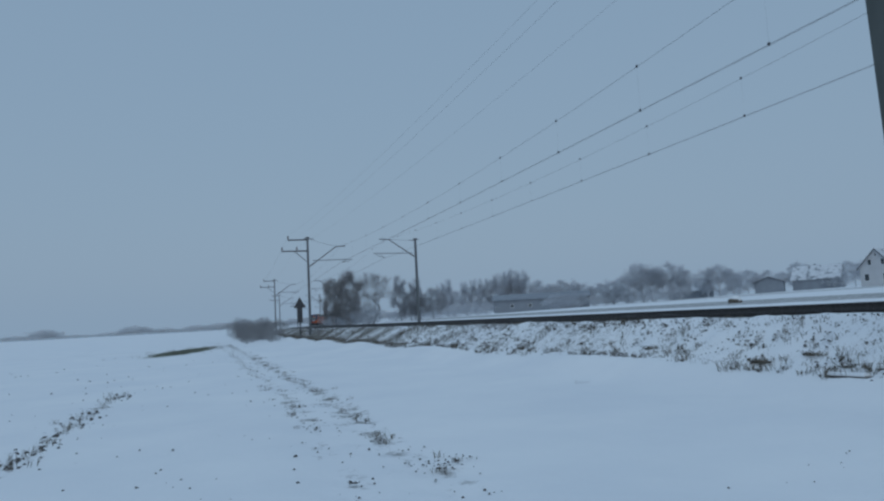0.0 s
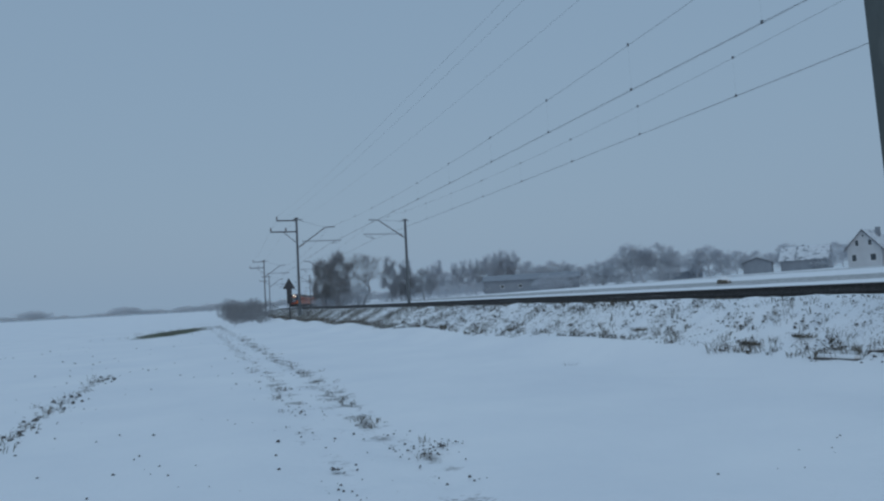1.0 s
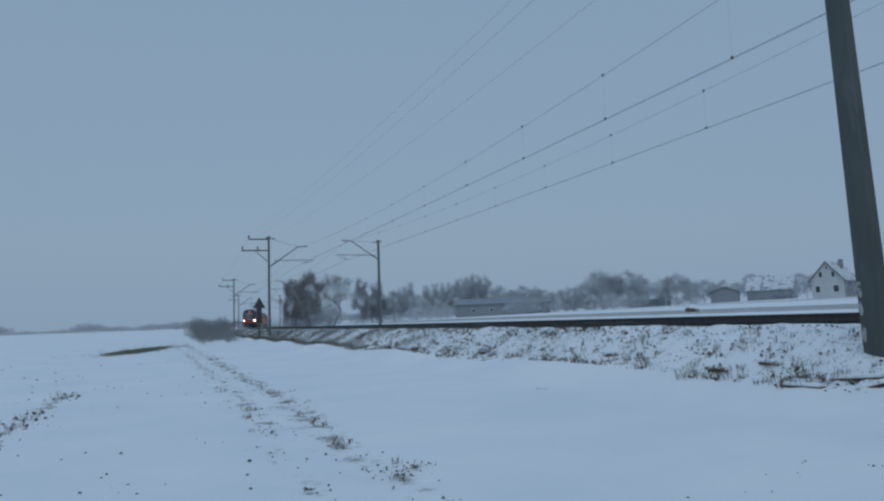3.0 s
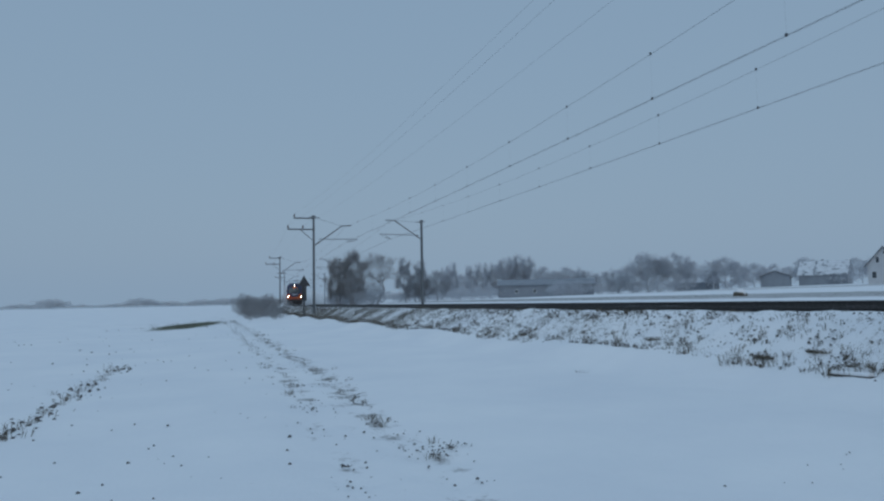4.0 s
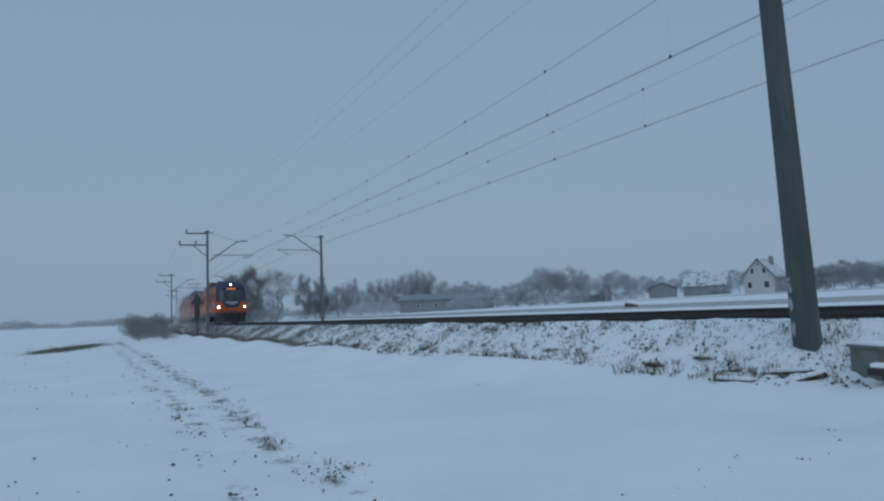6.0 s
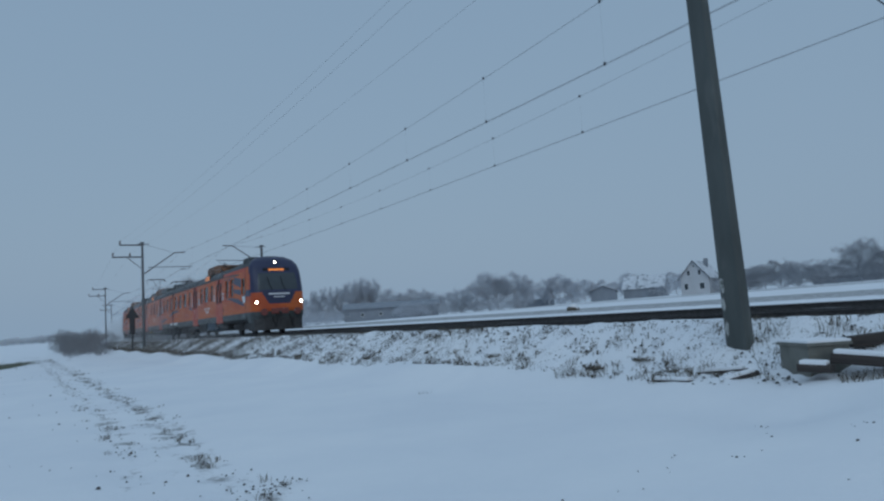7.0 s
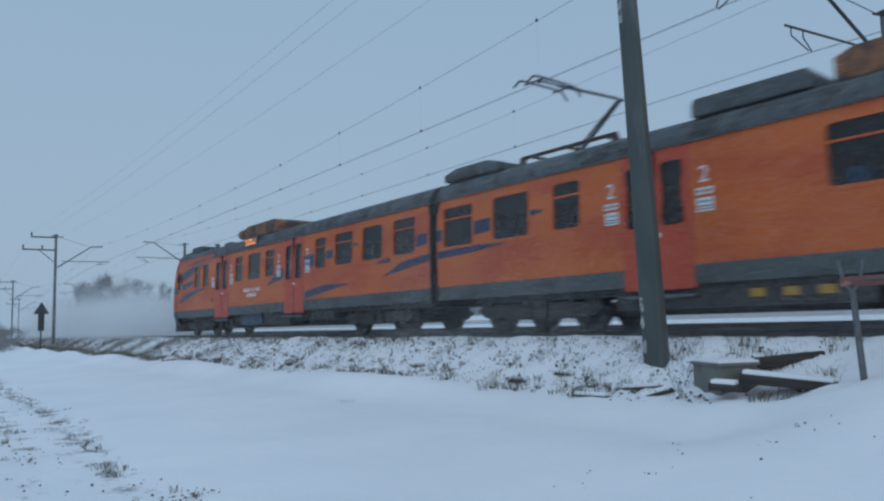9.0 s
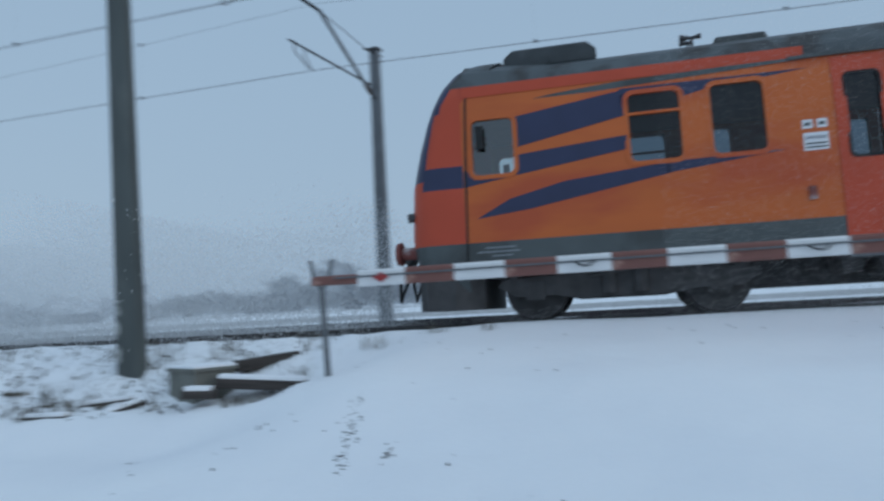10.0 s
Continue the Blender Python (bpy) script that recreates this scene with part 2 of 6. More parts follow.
def box(bm, x0, x1, y0, y1, z0, z1, mat=0, bevel=0.0):
    vs = [bm.verts.new((x, y, z)) for z in (z0, z1) for x, y in ((x0, y0), (x1, y0), (x1, y1), (x0, y1))]
    fs = [bm.faces.new([vs[i] for i in q]) for q in ((3, 2, 1, 0), (4, 5, 6, 7), (0, 1, 5, 4), (1, 2, 6, 5), (2, 3, 7, 6), (3, 0, 4, 7))]
    for f in fs:
        f.material_index = mat
    if bevel:
        es = list({e for f in fs for e in f.edges})
        bmesh.ops.bevel(bm, geom=es, offset=bevel, segments=2, affect="EDGES", profile=0.7)
    return fs


def tube(bm, pts, r0, r1=None, sides=6, mat=0, cap=True):
    """A round bar along points, its radius going from r0 to r1."""
    r1 = r0 if r1 is None else r1
    pts = [Vector(p) for p in pts]
    rings = []
    for i, p in enumerate(pts):
        d = (pts[min(i + 1, len(pts) - 1)] - pts[max(i - 1, 0)]).normalized()
        a = d.orthogonal().normalized() if i == 0 else (a - d * a.dot(d)).normalized()
        b = d.cross(a)
        r = r0 + (r1 - r0) * i / max(1, len(pts) - 1)
        rings.append([bm.verts.new(p + r * (math.cos(k * math.tau / sides) * a + math.sin(k * math.tau / sides) * b)) for k in range(sides)])
    for ra, rb in zip(rings, rings[1:]):
        for k in range(sides):
            bm.faces.new((ra[k], ra[(k + 1) % sides], rb[(k + 1) % sides], rb[k])).material_index = mat
    if cap:
        bm.faces.new(rings[0][::-1]).material_index = mat
        bm.faces.new(rings[-1]).material_index = mat


def prism(bm, outline, axis, a, b, mat=0):
    """An outline of (u, v) pushed from a to b along x or y or z."""
    def at(u, v, w):
        return (w, u, v) if axis == "x" else (u, w, v) if axis == "y" else (u, v, w)
    lo = [bm.verts.new(at(u, v, a)) for u, v in outline]
    hi = [bm.verts.new(at(u, v, b)) for u, v in outline]
    k = len(outline)
    fs = [bm.faces.new((lo[i], lo[(i + 1) % k], hi[(i + 1) % k], hi[i])) for i in range(k)]
    fs += [bm.faces.new(lo[::-1]), bm.faces.new(hi)]
    for f in fs:
        f.material_index = mat
    return fs


def rounded(u0, u1, v0, v1, r, n=4):
    pts = []
    for cu, cv, a0 in ((u1 - r, v1 - r, 0), (u0 + r, v1 - r, 90), (u0 + r, v0 + r, 180), (u1 - r, v0 + r, 270)):
        for i in range(n + 1):
            a = radians(a0 + 90 * i / n)
            pts.append((cu + r * math.cos(a), cv + r * math.sin(a)))
    return pts


# ---- the lie of the land ----
RAIL_Z = 1.28
NEAR_X, FAR_X = 13.30, 17.30
MAST_NEAR, MAST_FAR = 10.4, 20.2


def bend(y):
    """How far the line swings to the right, from its place beside the crossing."""
    return ((y + 24) ** 2 - 30.4 ** 2) / 1980 + 0.0002 * max(0.0, y - 110) ** 2 if y > -24 else -0.4667


def slope_of(y):
    return ((y + 24) / 990 + 0.0004 * max(0.0, y - 110)) if y > -24 else 0.0


ARC = [(0.0, -140.0)]
while ARC[-1][1] < 420:
    s0, y0 = ARC[-1]
    ARC.append((s0 + 0.5 * math.sqrt(1 + slope_of(y0 + 0.25) ** 2), y0 + 0.5))
S_ZERO = next(s for s, y in ARC if y >= 0)
ARC_S = np.array([s for s, y in ARC]) - S_ZERO
ARC_Y = np.array([y for s, y in ARC])


def along(s, offset=0.0):
    """The pose on the line at arc length s: at its middle between the tracks' near one plus offset."""
    y = float(np.interp(s, ARC_S, ARC_Y))
    m = slope_of(y)
    nx, ny = 1 / math.hypot(1, m), -m / math.hypot(1, m)
    return NEAR_X + bend(y) + offset * nx, y + offset * ny, -math.degrees(math.atan(m))


def smooth(a, b, v):
    t = min(1.0, max(0.0, (v - a) / (b - a)))
    return t * t * (3 - 2 * t)


def height(x, y):
    q = x - bend(min(y, 420))
    near = 0.10 * smooth(5.2, 8.2, q) + 0.28 * smooth(8.0, 9.8, q) + 0.82 * smooth(9.4, 11.6, q)
    far = 1.02 + 0.0225 * max(0.0, min(q, 400) - 20) + 0.22 * (1 - smooth(19.2, 21.6, q))
    h = near if q < 15.3 else far
    if y > 2.5 or y < -9:
        h -= 0.11 * max(smooth(12.2, 12.45, q) * (1 - smooth(14.15, 14.4, q)), smooth(16.2, 16.45, q) * (1 - smooth(18.15, 18.4, q)))
    if y > 200:
        h += (0.5 + 0.35 * math.sin(x * 0.006 + 1)) * smooth(200, 900, y) * (1 - smooth(6, 9, q))
    # the snowed-over ramp of the level crossing
    ramp = 1.25 * smooth(4.6, 11.6, x) if x < 15.3 else 1.25 - 0.75 * smooth(19.2, 26, x)
    side = 1 - smooth(2.0, 4.5, y + 0.25 * (x - 9.6))
    side = max(0.0, side) * smooth(-11, -8, y)
    h = h + (max(h, ramp) - h) * side
    # berm of pushed snow by the foot of the bank
    h += 0.10 * math.exp(-((q - 9.2) / 0.5) ** 2) * (1 + 0.9 * math.sin(y * 0.55 + 0.6)) * (1 - side) * (q < 10.6)
    return h


RUT = [(2.3, 4.0), (2.64, 6.6), (2.80, 8.7), (3.32, 12.5), (3.80, 17.0), (4.30, 25.4), (5.60, 41.7), (7.30, 66.0), (8.46, 78.3)]


def rut_x(y):
    return float(np.interp(y, [b for a, b in RUT], [a for a, b in RUT]))


def lines(*spans):
    out = []
    for a, b, step in spans:
        k = max(1, round((b - a) / step))
        out += [a + (b - a) * i / k for i in range(k)]
    return out + [spans[-1][1]]


def build_ground():
    xs = lines((-2500, -400, 300), (-400, -60, 40), (-60, -12, 4), (-12, -4, 0.6), (-4, 14.5, 0.14), (14.5, 23, 0.35), (23, 60, 2.5), (60, 260, 10), (260, 600, 50), (600, 2500, 300))
    ys = lines((-2500, -300, 300), (-300, -40, 30), (-40, -10, 2), (-10, -3, 0.4), (-3, 24, 0.14), (24, 60, 0.4), (60, 150, 1.5), (150, 420, 8), (420, 1200, 60), (1200, 3000, 300))
    co, soil, grass, stone, green = [], [], [], [], []
    for y in ys:
        by = bend(min(y, 420))
        for x in xs:
            q = x - by
            z = height(x, y)
            d = math.hypot(x, y)
            bank = smooth(9.15, 9.75, q) * (1 - smooth(11.3, 12.0, q))
            ramp = (1 - smooth(2.2, 4.0, y + 0.25 * (x - 9.6))) * smooth(4, 6, x)
            bank *= 1 - ramp
            if d < 160:
                p = Vector((x, y, 0))
                z += 0.035 * noise.noise(p * 0.45) + 0.012 * noise.noise(p * 1.7) * (d < 60)
                z += bank * (0.10 * noise.noise(p * 1.6) * (1 - 0.85 * smooth(16, 34, y)) + 0.06 * noise.noise(p * 4.5) * (1 - smooth(20, 27, y)))
                r = x - rut_x(y)
                wheel = math.exp(-((r - 0.1) / 0.42) ** 2) + 0.8 * math.exp(-((r + 0.75) / 0.38) ** 2)
                near_rut = (y > 4) * (1 - smooth(90, 130, y))
                z -= near_rut * 0.065 * wheel
                z += near_rut * 0.055 * wheel * noise.noise(Vector((x * 3.4, y * 2.4, 0)))
                furrow = math.exp(-((x + 1.40 - 0.10 * (y - 11)) / 0.22) ** 2) * smooth(5, 9, y) * (1 - smooth(19, 23, y))
                so = near_rut * ((0.60 - 0.10 * (1 - smooth(6, 12, y))) * wheel * (0.72 + 0.55 * smooth(-0.3, 0.4, noise.noise(Vector((x * 3.2, y * 1.9, 0)))) + 0.35 * noise.noise(p * 5.0))) + 0.60 * furrow
                so = max(so, 0.30 * smooth(0.05, 0.45, noise.noise(p * 0.8 + Vector((5, 0, 0)))) * (1 - smooth(2.5, 6.0, x)) * smooth(2, 6, y) * (1 - smooth(40, 80, y)))
            else:
                so = 0.0
            # worn strips in the fields beyond the line
            if q > 21:
                so = max(so, 0.66 * smooth(84, 94, q) * (1 - smooth(128, 140, q)), 0.74 * smooth(33, 37, q) * (1 - smooth(50, 58, q)))
            if x < 6 and y > 50:
                so = max(so, 0.55 * math.exp(-((y - 66 - 0.3 * x) / 2.0) ** 2) * smooth(-34, -20, x) * (1 - smooth(0, 6, x)))
            gr = bank * (0.46 + 0.2 * noise.noise(Vector((x * 0.5, y * 0.5, 3)))) * (0.8 + 0.2 * smooth(10, 18, y)) + 0.2 * smooth(20, 50, y) * bank
            if q > 19.3:
                gr = max(gr, 0.5 * (1 - smooth(21, 23, q)))
            st = smooth(12.0, 12.2, q) * (1 - smooth(18.9, 19.3, q)) * 1.0
            st *= 1 - 0.75 * smooth(-9, -8, y) * (1 - smooth(2.0, 3.0, y))
            st = max(st, 0.16 * smooth(11.2, 11.6, q) * (q < 12.2) * (1 - ramp))
            gn = math.exp(-((x - 1.2 - 0.23 * (y - 51)) / 2.0) ** 2) * math.exp(-((y - 60) / 13) ** 2)
            co.append((x, y, z))
            soil.append(min(1, so)), grass.append(max(0, min(1, gr))), stone.append(st), green.append(min(1, 1.1 * gn))
    nx = len(xs)
    faces = [(j * nx + i, j * nx + i + 1, (j + 1) * nx + i + 1, (j + 1) * nx + i) for j in range(len(ys) - 1) for i in range(nx - 1)]
    me = bpy.data.meshes.new("ground")
    me.from_pydata(co, [], faces)
    for name, values in (("soil", soil), ("grass", grass), ("stone", stone), ("green", green)):
        me.attributes.new(name, "FLOAT", "POINT").data.foreach_set("value", values)
    me.polygons.foreach_set("use_smooth", [True] * len(faces))
    me.materials.append(M_GROUND)
    ob = new("ground", me)
    return tagged(ob, "flat snow-covered field with wheel ruts and a railway bank", "ground", kind="structure")


build_ground()


# ---- the two tracks ----
def rail_profile():
    return [(-0.07, -0.17), (0.07, -0.17), (0.07, -0.15), (0.015, -0.13), (0.015, -0.04), (0.036, -0.03), (0.036, 0.0), (-0.036, 0.0), (-0.036, -0.03), (-0.015, -0.04), (-0.015, -0.13), (-0.07, -0.15)]


def build_rail(track, offset, top):
    bm = bmesh.new()
    prof = rail_profile()
    prev = None
    s = -70.0
    while s < 390:
        x, y, rz = along(s, offset)
        c, si = math.cos(radians(rz)), math.sin(radians(rz))
        ring = [bm.verts.new((x + c * u, y + si * u, top + v)) for u, v in prof]
        if prev:
            for k in range(len(prof)):
                bm.faces.new((prev[k], prev[(k + 1) % len(prof)], ring[(k + 1) % len(prof)], ring[k]))
        prev = ring
        s += 3.0 if s < 90 else 6.0
    part("rail", bm, M_RAIL, track)


def build_track(offset, label, top):
    track = thing("railway_track", label, "railway track", kind="structure")
    for o in (-0.755, 0.755):
        build_rail(track, offset + o, top)
    bm = bmesh.new()
    prism(bm, [(-1.25, -0.3), (1.25, -0.3), (1.25, -0.17), (0.5, -0.19), (-0.5, -0.19), (-1.25, -0.17)], "y", -0.13, 0.13)
    first = mesh_object("sleeper", bm, M_SLEEPER, track)
    k = 0
    s = -20.0
    while k < 150:
        x, y, rz = along(s, offset)
        ob = first if k == 0 else new("sleeper", first.data)
        ob.parent = track
        ob.matrix_basis = pose(x, y, top, 0, 0, rz)
        s += 0.62
        k += 1
    return track


build_track(0.0, "near railway track of dark rails on snow-dusted ballast", RAIL_Z)
build_track(FAR_X - NEAR_X, "far railway track of dark rails on snow-dusted ballast", RAIL_Z + 0.08)


# ---- overhead line masts ----
def concrete_mast(x, y, rz, arms, mat, strut, tip, tube_z, wire_z):
    """A tapered concrete mast with its cantilever; local +x points at its track. Heights are above its foot."""
    mast = thing("catenary_mast", "tall grey concrete catenary mast with feeder crossarms and cantilever" if arms else "tall grey concrete catenary mast with a steel cantilever", "mast", group="masts along the railway")
    mast.matrix_basis = pose(x, y, 0.62, 0, 0, rz)
    bm = bmesh.new()
    hgt = 8.72 if arms else 8.36
    rings = []
    n = 14
    for i in range(n + 1):
        f = i / n
        a, b = 0.105 - 0.025 * f, 0.208 - 0.06 * f
        ch = 0.035
        z = -0.6 + f * (hgt + 0.6)
        rings.append([bm.verts.new((u, v, z)) for u, v in ((a, b - ch), (a - ch, b), (-a + ch, b), (-a, b - ch), (-a, -b + ch), (-a + ch, -b), (a - ch, -b), (a, -b + ch))])
    for ra, rb in zip(rings, rings[1:]):
        for k in range(8):
            bm.faces.new((ra[k], ra[(k + 1) % 8], rb[(k + 1) % 8], rb[k]))
    bm.faces.new(rings[-1])
    part("pole", bm, mat, mast)
    bm = bmesh.new()
    tube(bm, [(0.12, 0, strut), (2.55, 0, tip), (3.4, 0, tip + 0.04)], 0.045)
    tube(bm, [(0.12, 0, hgt - 0.12), (2.55, 0, tip)], 0.012, sides=4)
    part("cantilever", bm, M_DARKSTEEL, mast)
    reach = 4.0
    bm = bmesh.new()
    f = (tube_z - strut) / (tip - strut)
    tube(bm, [(max(0.12, 2.43 * f * 0.6), 0, tube_z), (reach, 0.15, tube_z + 0.04)], 0.028)
    part("registration_arm", bm, M_DARKSTEEL, mast)
    for u in (reach - 0.2, reach - 0.6):
        bm = bmesh.new()
        tube(bm, [(u, 0.14, tube_z + 0.03), (u - 0.05, 0.1, tube_z - 0.14), (2.95 + 0.25 * (u - reach + 0.6), 0, wire_z + 0.02)], 0.016, sides=5)
        part("steady_arm", bm, M_DARKSTEEL, mast)
    bm = bmesh.new()
    for k in range(4):
        c = 0.30 + k * 0.07
        zz = strut + (c - 0.12) * (tip - strut) / 2.43
        tube(bm, [(c, 0, zz), (c + 0.03, 0, zz + 0.02)], 0.07, sides=8)
    part("insulator", bm, M_INSUL, mast)
    bm = bmesh.new()
    box(bm, -0.15, 0.15, -0.16, 0.16, hgt, hgt + 0.07)
    tube(bm, [(-0.35, 0, hgt - 0.05), (0.55, 0, hgt - 0.1)], 0.03, sides=5)
    part("cap", bm, M_DARKSTEEL, mast)
    if arms:
        for z, reach, pins in ((8.55, 1.75, (1.7,)), (7.55, 2.3, (2.25, 0.95))):
            bm = bmesh.new()
            box(bm, -reach, 0.1, -0.06, 0.06, z - 0.05, z + 0.05)
            if reach > 2:
                tube(bm, [(-1.2, 0, z), (-0.12, 0, z - 0.95)], 0.03, sides=5)
            arm = part("crossarm", bm, M_DARKSTEEL, mast)
            for u in pins:
                bm = bmesh.new()
                tube(bm, [(-u, 0, z), (-u, 0, z + 0.14)], 0.025, sides=6)
                tube(bm, [(-u, 0, z + 0.12), (-u, 0, z + 0.22), (-u, 0, z + 0.36)], 0.075, 0.05, sides=8)
                part("insulator", bm, M_INSUL, arm)
    return mast


MAST_S = (6.4, 62.5, 118.7, 178.0, 240.0)
ENDS = (-52.0, *MAST_S)
NEAR_OFF, FAR_OFF = MAST_NEAR - NEAR_X, MAST_FAR - NEAR_X
NEAR_CONTACT, FAR_CONTACT = (7.55, 7.55, 7.05, 6.95, 6.95, 6.95), (7.54, 7.54, 7.30, 7.2, 7.2, 7.2)
NEAR_CARRIER, FAR_CARRIER = (9.43, 9.43, 8.52, 8.45, 8.45, 8.45), (9.22, 9.22, 9.0, 8.9, 8.9, 8.9)
near_mast = None
for i, s in enumerate(ENDS):
    x, y, rz = along(s + (0.13 if i == 1 else 0.0), NEAR_OFF + (0.15 if i == 1 else 0.0))
    hc, hm = NEAR_CONTACT[i] - 0.62, NEAR_CARRIER[i] - 0.62
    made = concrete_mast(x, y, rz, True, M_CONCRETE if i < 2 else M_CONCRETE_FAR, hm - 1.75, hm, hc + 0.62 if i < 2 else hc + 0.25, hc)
    if i == 1:  # the mast beside the crossing stands a little out of true
        near_mast = made
        made.matrix_basis = pose(x, y, 0.62) @ Matrix.Rotation(radians(1.4), 4, Vector((-0.84, -0.54, 0))) @ pose(0, 0, 0, 0, 0, rz)
    x, y, rz = along(s - (0.5 if i == 1 else 0.8), FAR_OFF)
    hc, hm = FAR_CONTACT[i] - 0.62, FAR_CARRIER[i] - 0.62
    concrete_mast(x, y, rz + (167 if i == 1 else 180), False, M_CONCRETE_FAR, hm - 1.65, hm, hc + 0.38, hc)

# white flaked marks at the foot of the near mast
rnd = random.Random(12)
for z0, z1, u in ((0.34, 0.62, 0.13), (0.74, 0.98, 0.14), (1.02, 1.30, 0.125)):
    bm = bmesh.new()
    ring = [(u + 0.05 * math.cos(a) * rnd.uniform(0.5, 1.0), (z0 + z1) / 2 + (z1 - z0) / 2 * math.sin(a) * rnd.uniform(0.7, 1.0)) for a in [k * math.tau / 11 for k in range(11)]]
    prism(bm, ring, "x", -0.108, -0.09)
    part("painted_mark", bm, M_WHITE_MARK, near_mast, "flaked white painted mark")
bm = bmesh.new()
box(bm, -0.092, -0.07, 0.06, 0.13, 5.95, 6.5)
part("mast_plate", bm, M_WHITE_MARK, near_mast, "pale worn plate on the mast")


# ---- wires ----
def wire(name, offset, heights, sag, r, label, twin=0.0, clamps=0):
    """A wire hung from mast to mast, each span a part; small clamps sit on it."""
    top = thing(name, label, "wire")
    for n, (a, b) in enumerate(zip(ENDS, ENDS[1:])):
        for w in ((-twin / 2, twin / 2) if twin else (0.0,)):
            xa, ya, _ = along(a, offset + w)
            xb, yb, _ = along(b, offset + w)
            pts = []
            for i in range(21):
                f = i / 20
                pts.append((xa + (xb - xa) * f, ya + (yb - ya) * f, heights[n] + (heights[n + 1] - heights[n]) * f - sag * 4 * f * (1 - f)))
            bm = bmesh.new()
            tube(bm, pts, r, sides=4, cap=False)
            part("wire", bm, M_WIRE, top)
        if clamps and n < 3:
            for k in range(1, clamps):
                f = k / clamps
                xa, ya, _ = along(a, offset)
                xb, yb, _ = along(b, offset)
                bm = bmesh.new()
                box(bm, -0.02, 0.02, -0.03, 0.03, -0.02, 0.06, bevel=0.01)
                c = part("clamp", bm, M_WIRE, top)
                c.location = (xa + (xb - xa) * f, ya + (yb - ya) * f, heights[n] + (heights[n + 1] - heights[n]) * f - sag * 4 * f * (1 - f))
    return top


for off, name, low, high in ((0.0, "near", NEAR_CONTACT, NEAR_CARRIER), (FAR_X - NEAR_X, "far", FAR_CONTACT, FAR_CARRIER)):
    wire("contact_wire", off, low, 0.06, 0.0047, "twin copper contact wires over the " + name + " track", twin=0.05, clamps=11)
    wire("messenger_wire", off, high, 0.8, 0.0050 if name == "near" else 0.0044, "sagging carrier wire over the " + name + " track", clamps=11)
    bm = bmesh.new()
    for n, (a, b) in enumerate(zip(ENDS[:4], ENDS[1:5])):
        xa, ya, _ = along(a, off)
        xb, yb, _ = along(b, off)
        for k in range(1, 11):
            f = k / 11
            x, y = xa + (xb - xa) * f, ya + (yb - ya) * f
            zl = low[n] + (low[n + 1] - low[n]) * f - 0.24 * f * (1 - f)
            zh = high[n] + (high[n + 1] - high[n]) * f - 3.2 * f * (1 - f)
            tube(bm, [(x, y, zl), (x, y, zh)], 0.0011, sides=3, cap=False)
    tagged(mesh_object("dropper_wire", bm, M_WIRE), "thin vertical dropper wires between carrier and contact wire", "wire", kind="stuff")
for off, z in ((-1.72, 9.5), (-2.27, 8.5), (-0.97, 8.5)):
    wire("feeder_wire", NEAR_OFF + off, (z,) * 6, 0.5, 0.0023, "thin sagging feeder wire on the mast crossarms")


# ---- the electric train: three cars ----
HALF_W = 1.44
LIFT = 0.11  # body frame above the rail head
WALL_Z = (0.73, 1.07, 1.85, 2.5, 2.9, 3.30)


def wall_x(z):
    return HALF_W - 0.075 * max(0.0, (z - 2.2) / 1.08) ** 2


def wall_cells(y0, y1, holes):
    """Rectangles of the wall that lie in no hole."""
    ys = sorted({y0, y1, *[v for h in holes for v in h[:2]]})
    zs = sorted({*WALL_Z, *[v for h in holes for v in h[2:] if v > WALL_Z[0]]})
    for a, b in zip(ys, ys[1:]):
        for c, d in zip(zs, zs[1:]):
            my, mz = (a + b) / 2, (c + d) / 2
            if not any(h[0] < my < h[1] and h[2] < mz < h[3] for h in holes):
                yield a, b, c, d


def clip(poly, a, b, c, d):
    """A convex outline cut to a rectangle."""
    for axis, limit, sign in ((0, a, 1), (0, b, -1), (1, c, 1), (1, d, -1)):
        out = []
        for p, q in zip(poly, poly[1:] + poly[:1]):
            dp, dq = sign * (p[axis] - limit), sign * (q[axis] - limit)
            if dp >= 0:
                out.append(p)
            if dp * dq < 0:
                f = dp / (dp - dq)
                out.append((p[0] + f * (q[0] - p[0]), p[1] + f * (q[1] - p[1])))
        poly = out
        if len(poly) < 3:
            return []
    return poly


def face_out(bm, pts, side, mat=0):
    vs = [bm.verts.new(p) for p in pts]
    f = bm.faces.new(vs)
    f.normal_update()
    if f.normal.x * side < 0:
        f.normal_flip()
    f.material_index = mat


def decal(name, car, side, cells, polys, mat, lift, label=""):
    for poly in polys:
        bm = bmesh.new()
        for cell in cells:
            cut = clip(list(poly), *cell)
            if cut:
                face_out(bm, [(side * (wall_x(v) + lift), u, v) for u, v in cut], side)
        if bm.faces:
            part(name, bm, mat, car, label)
        else:
            bm.free()


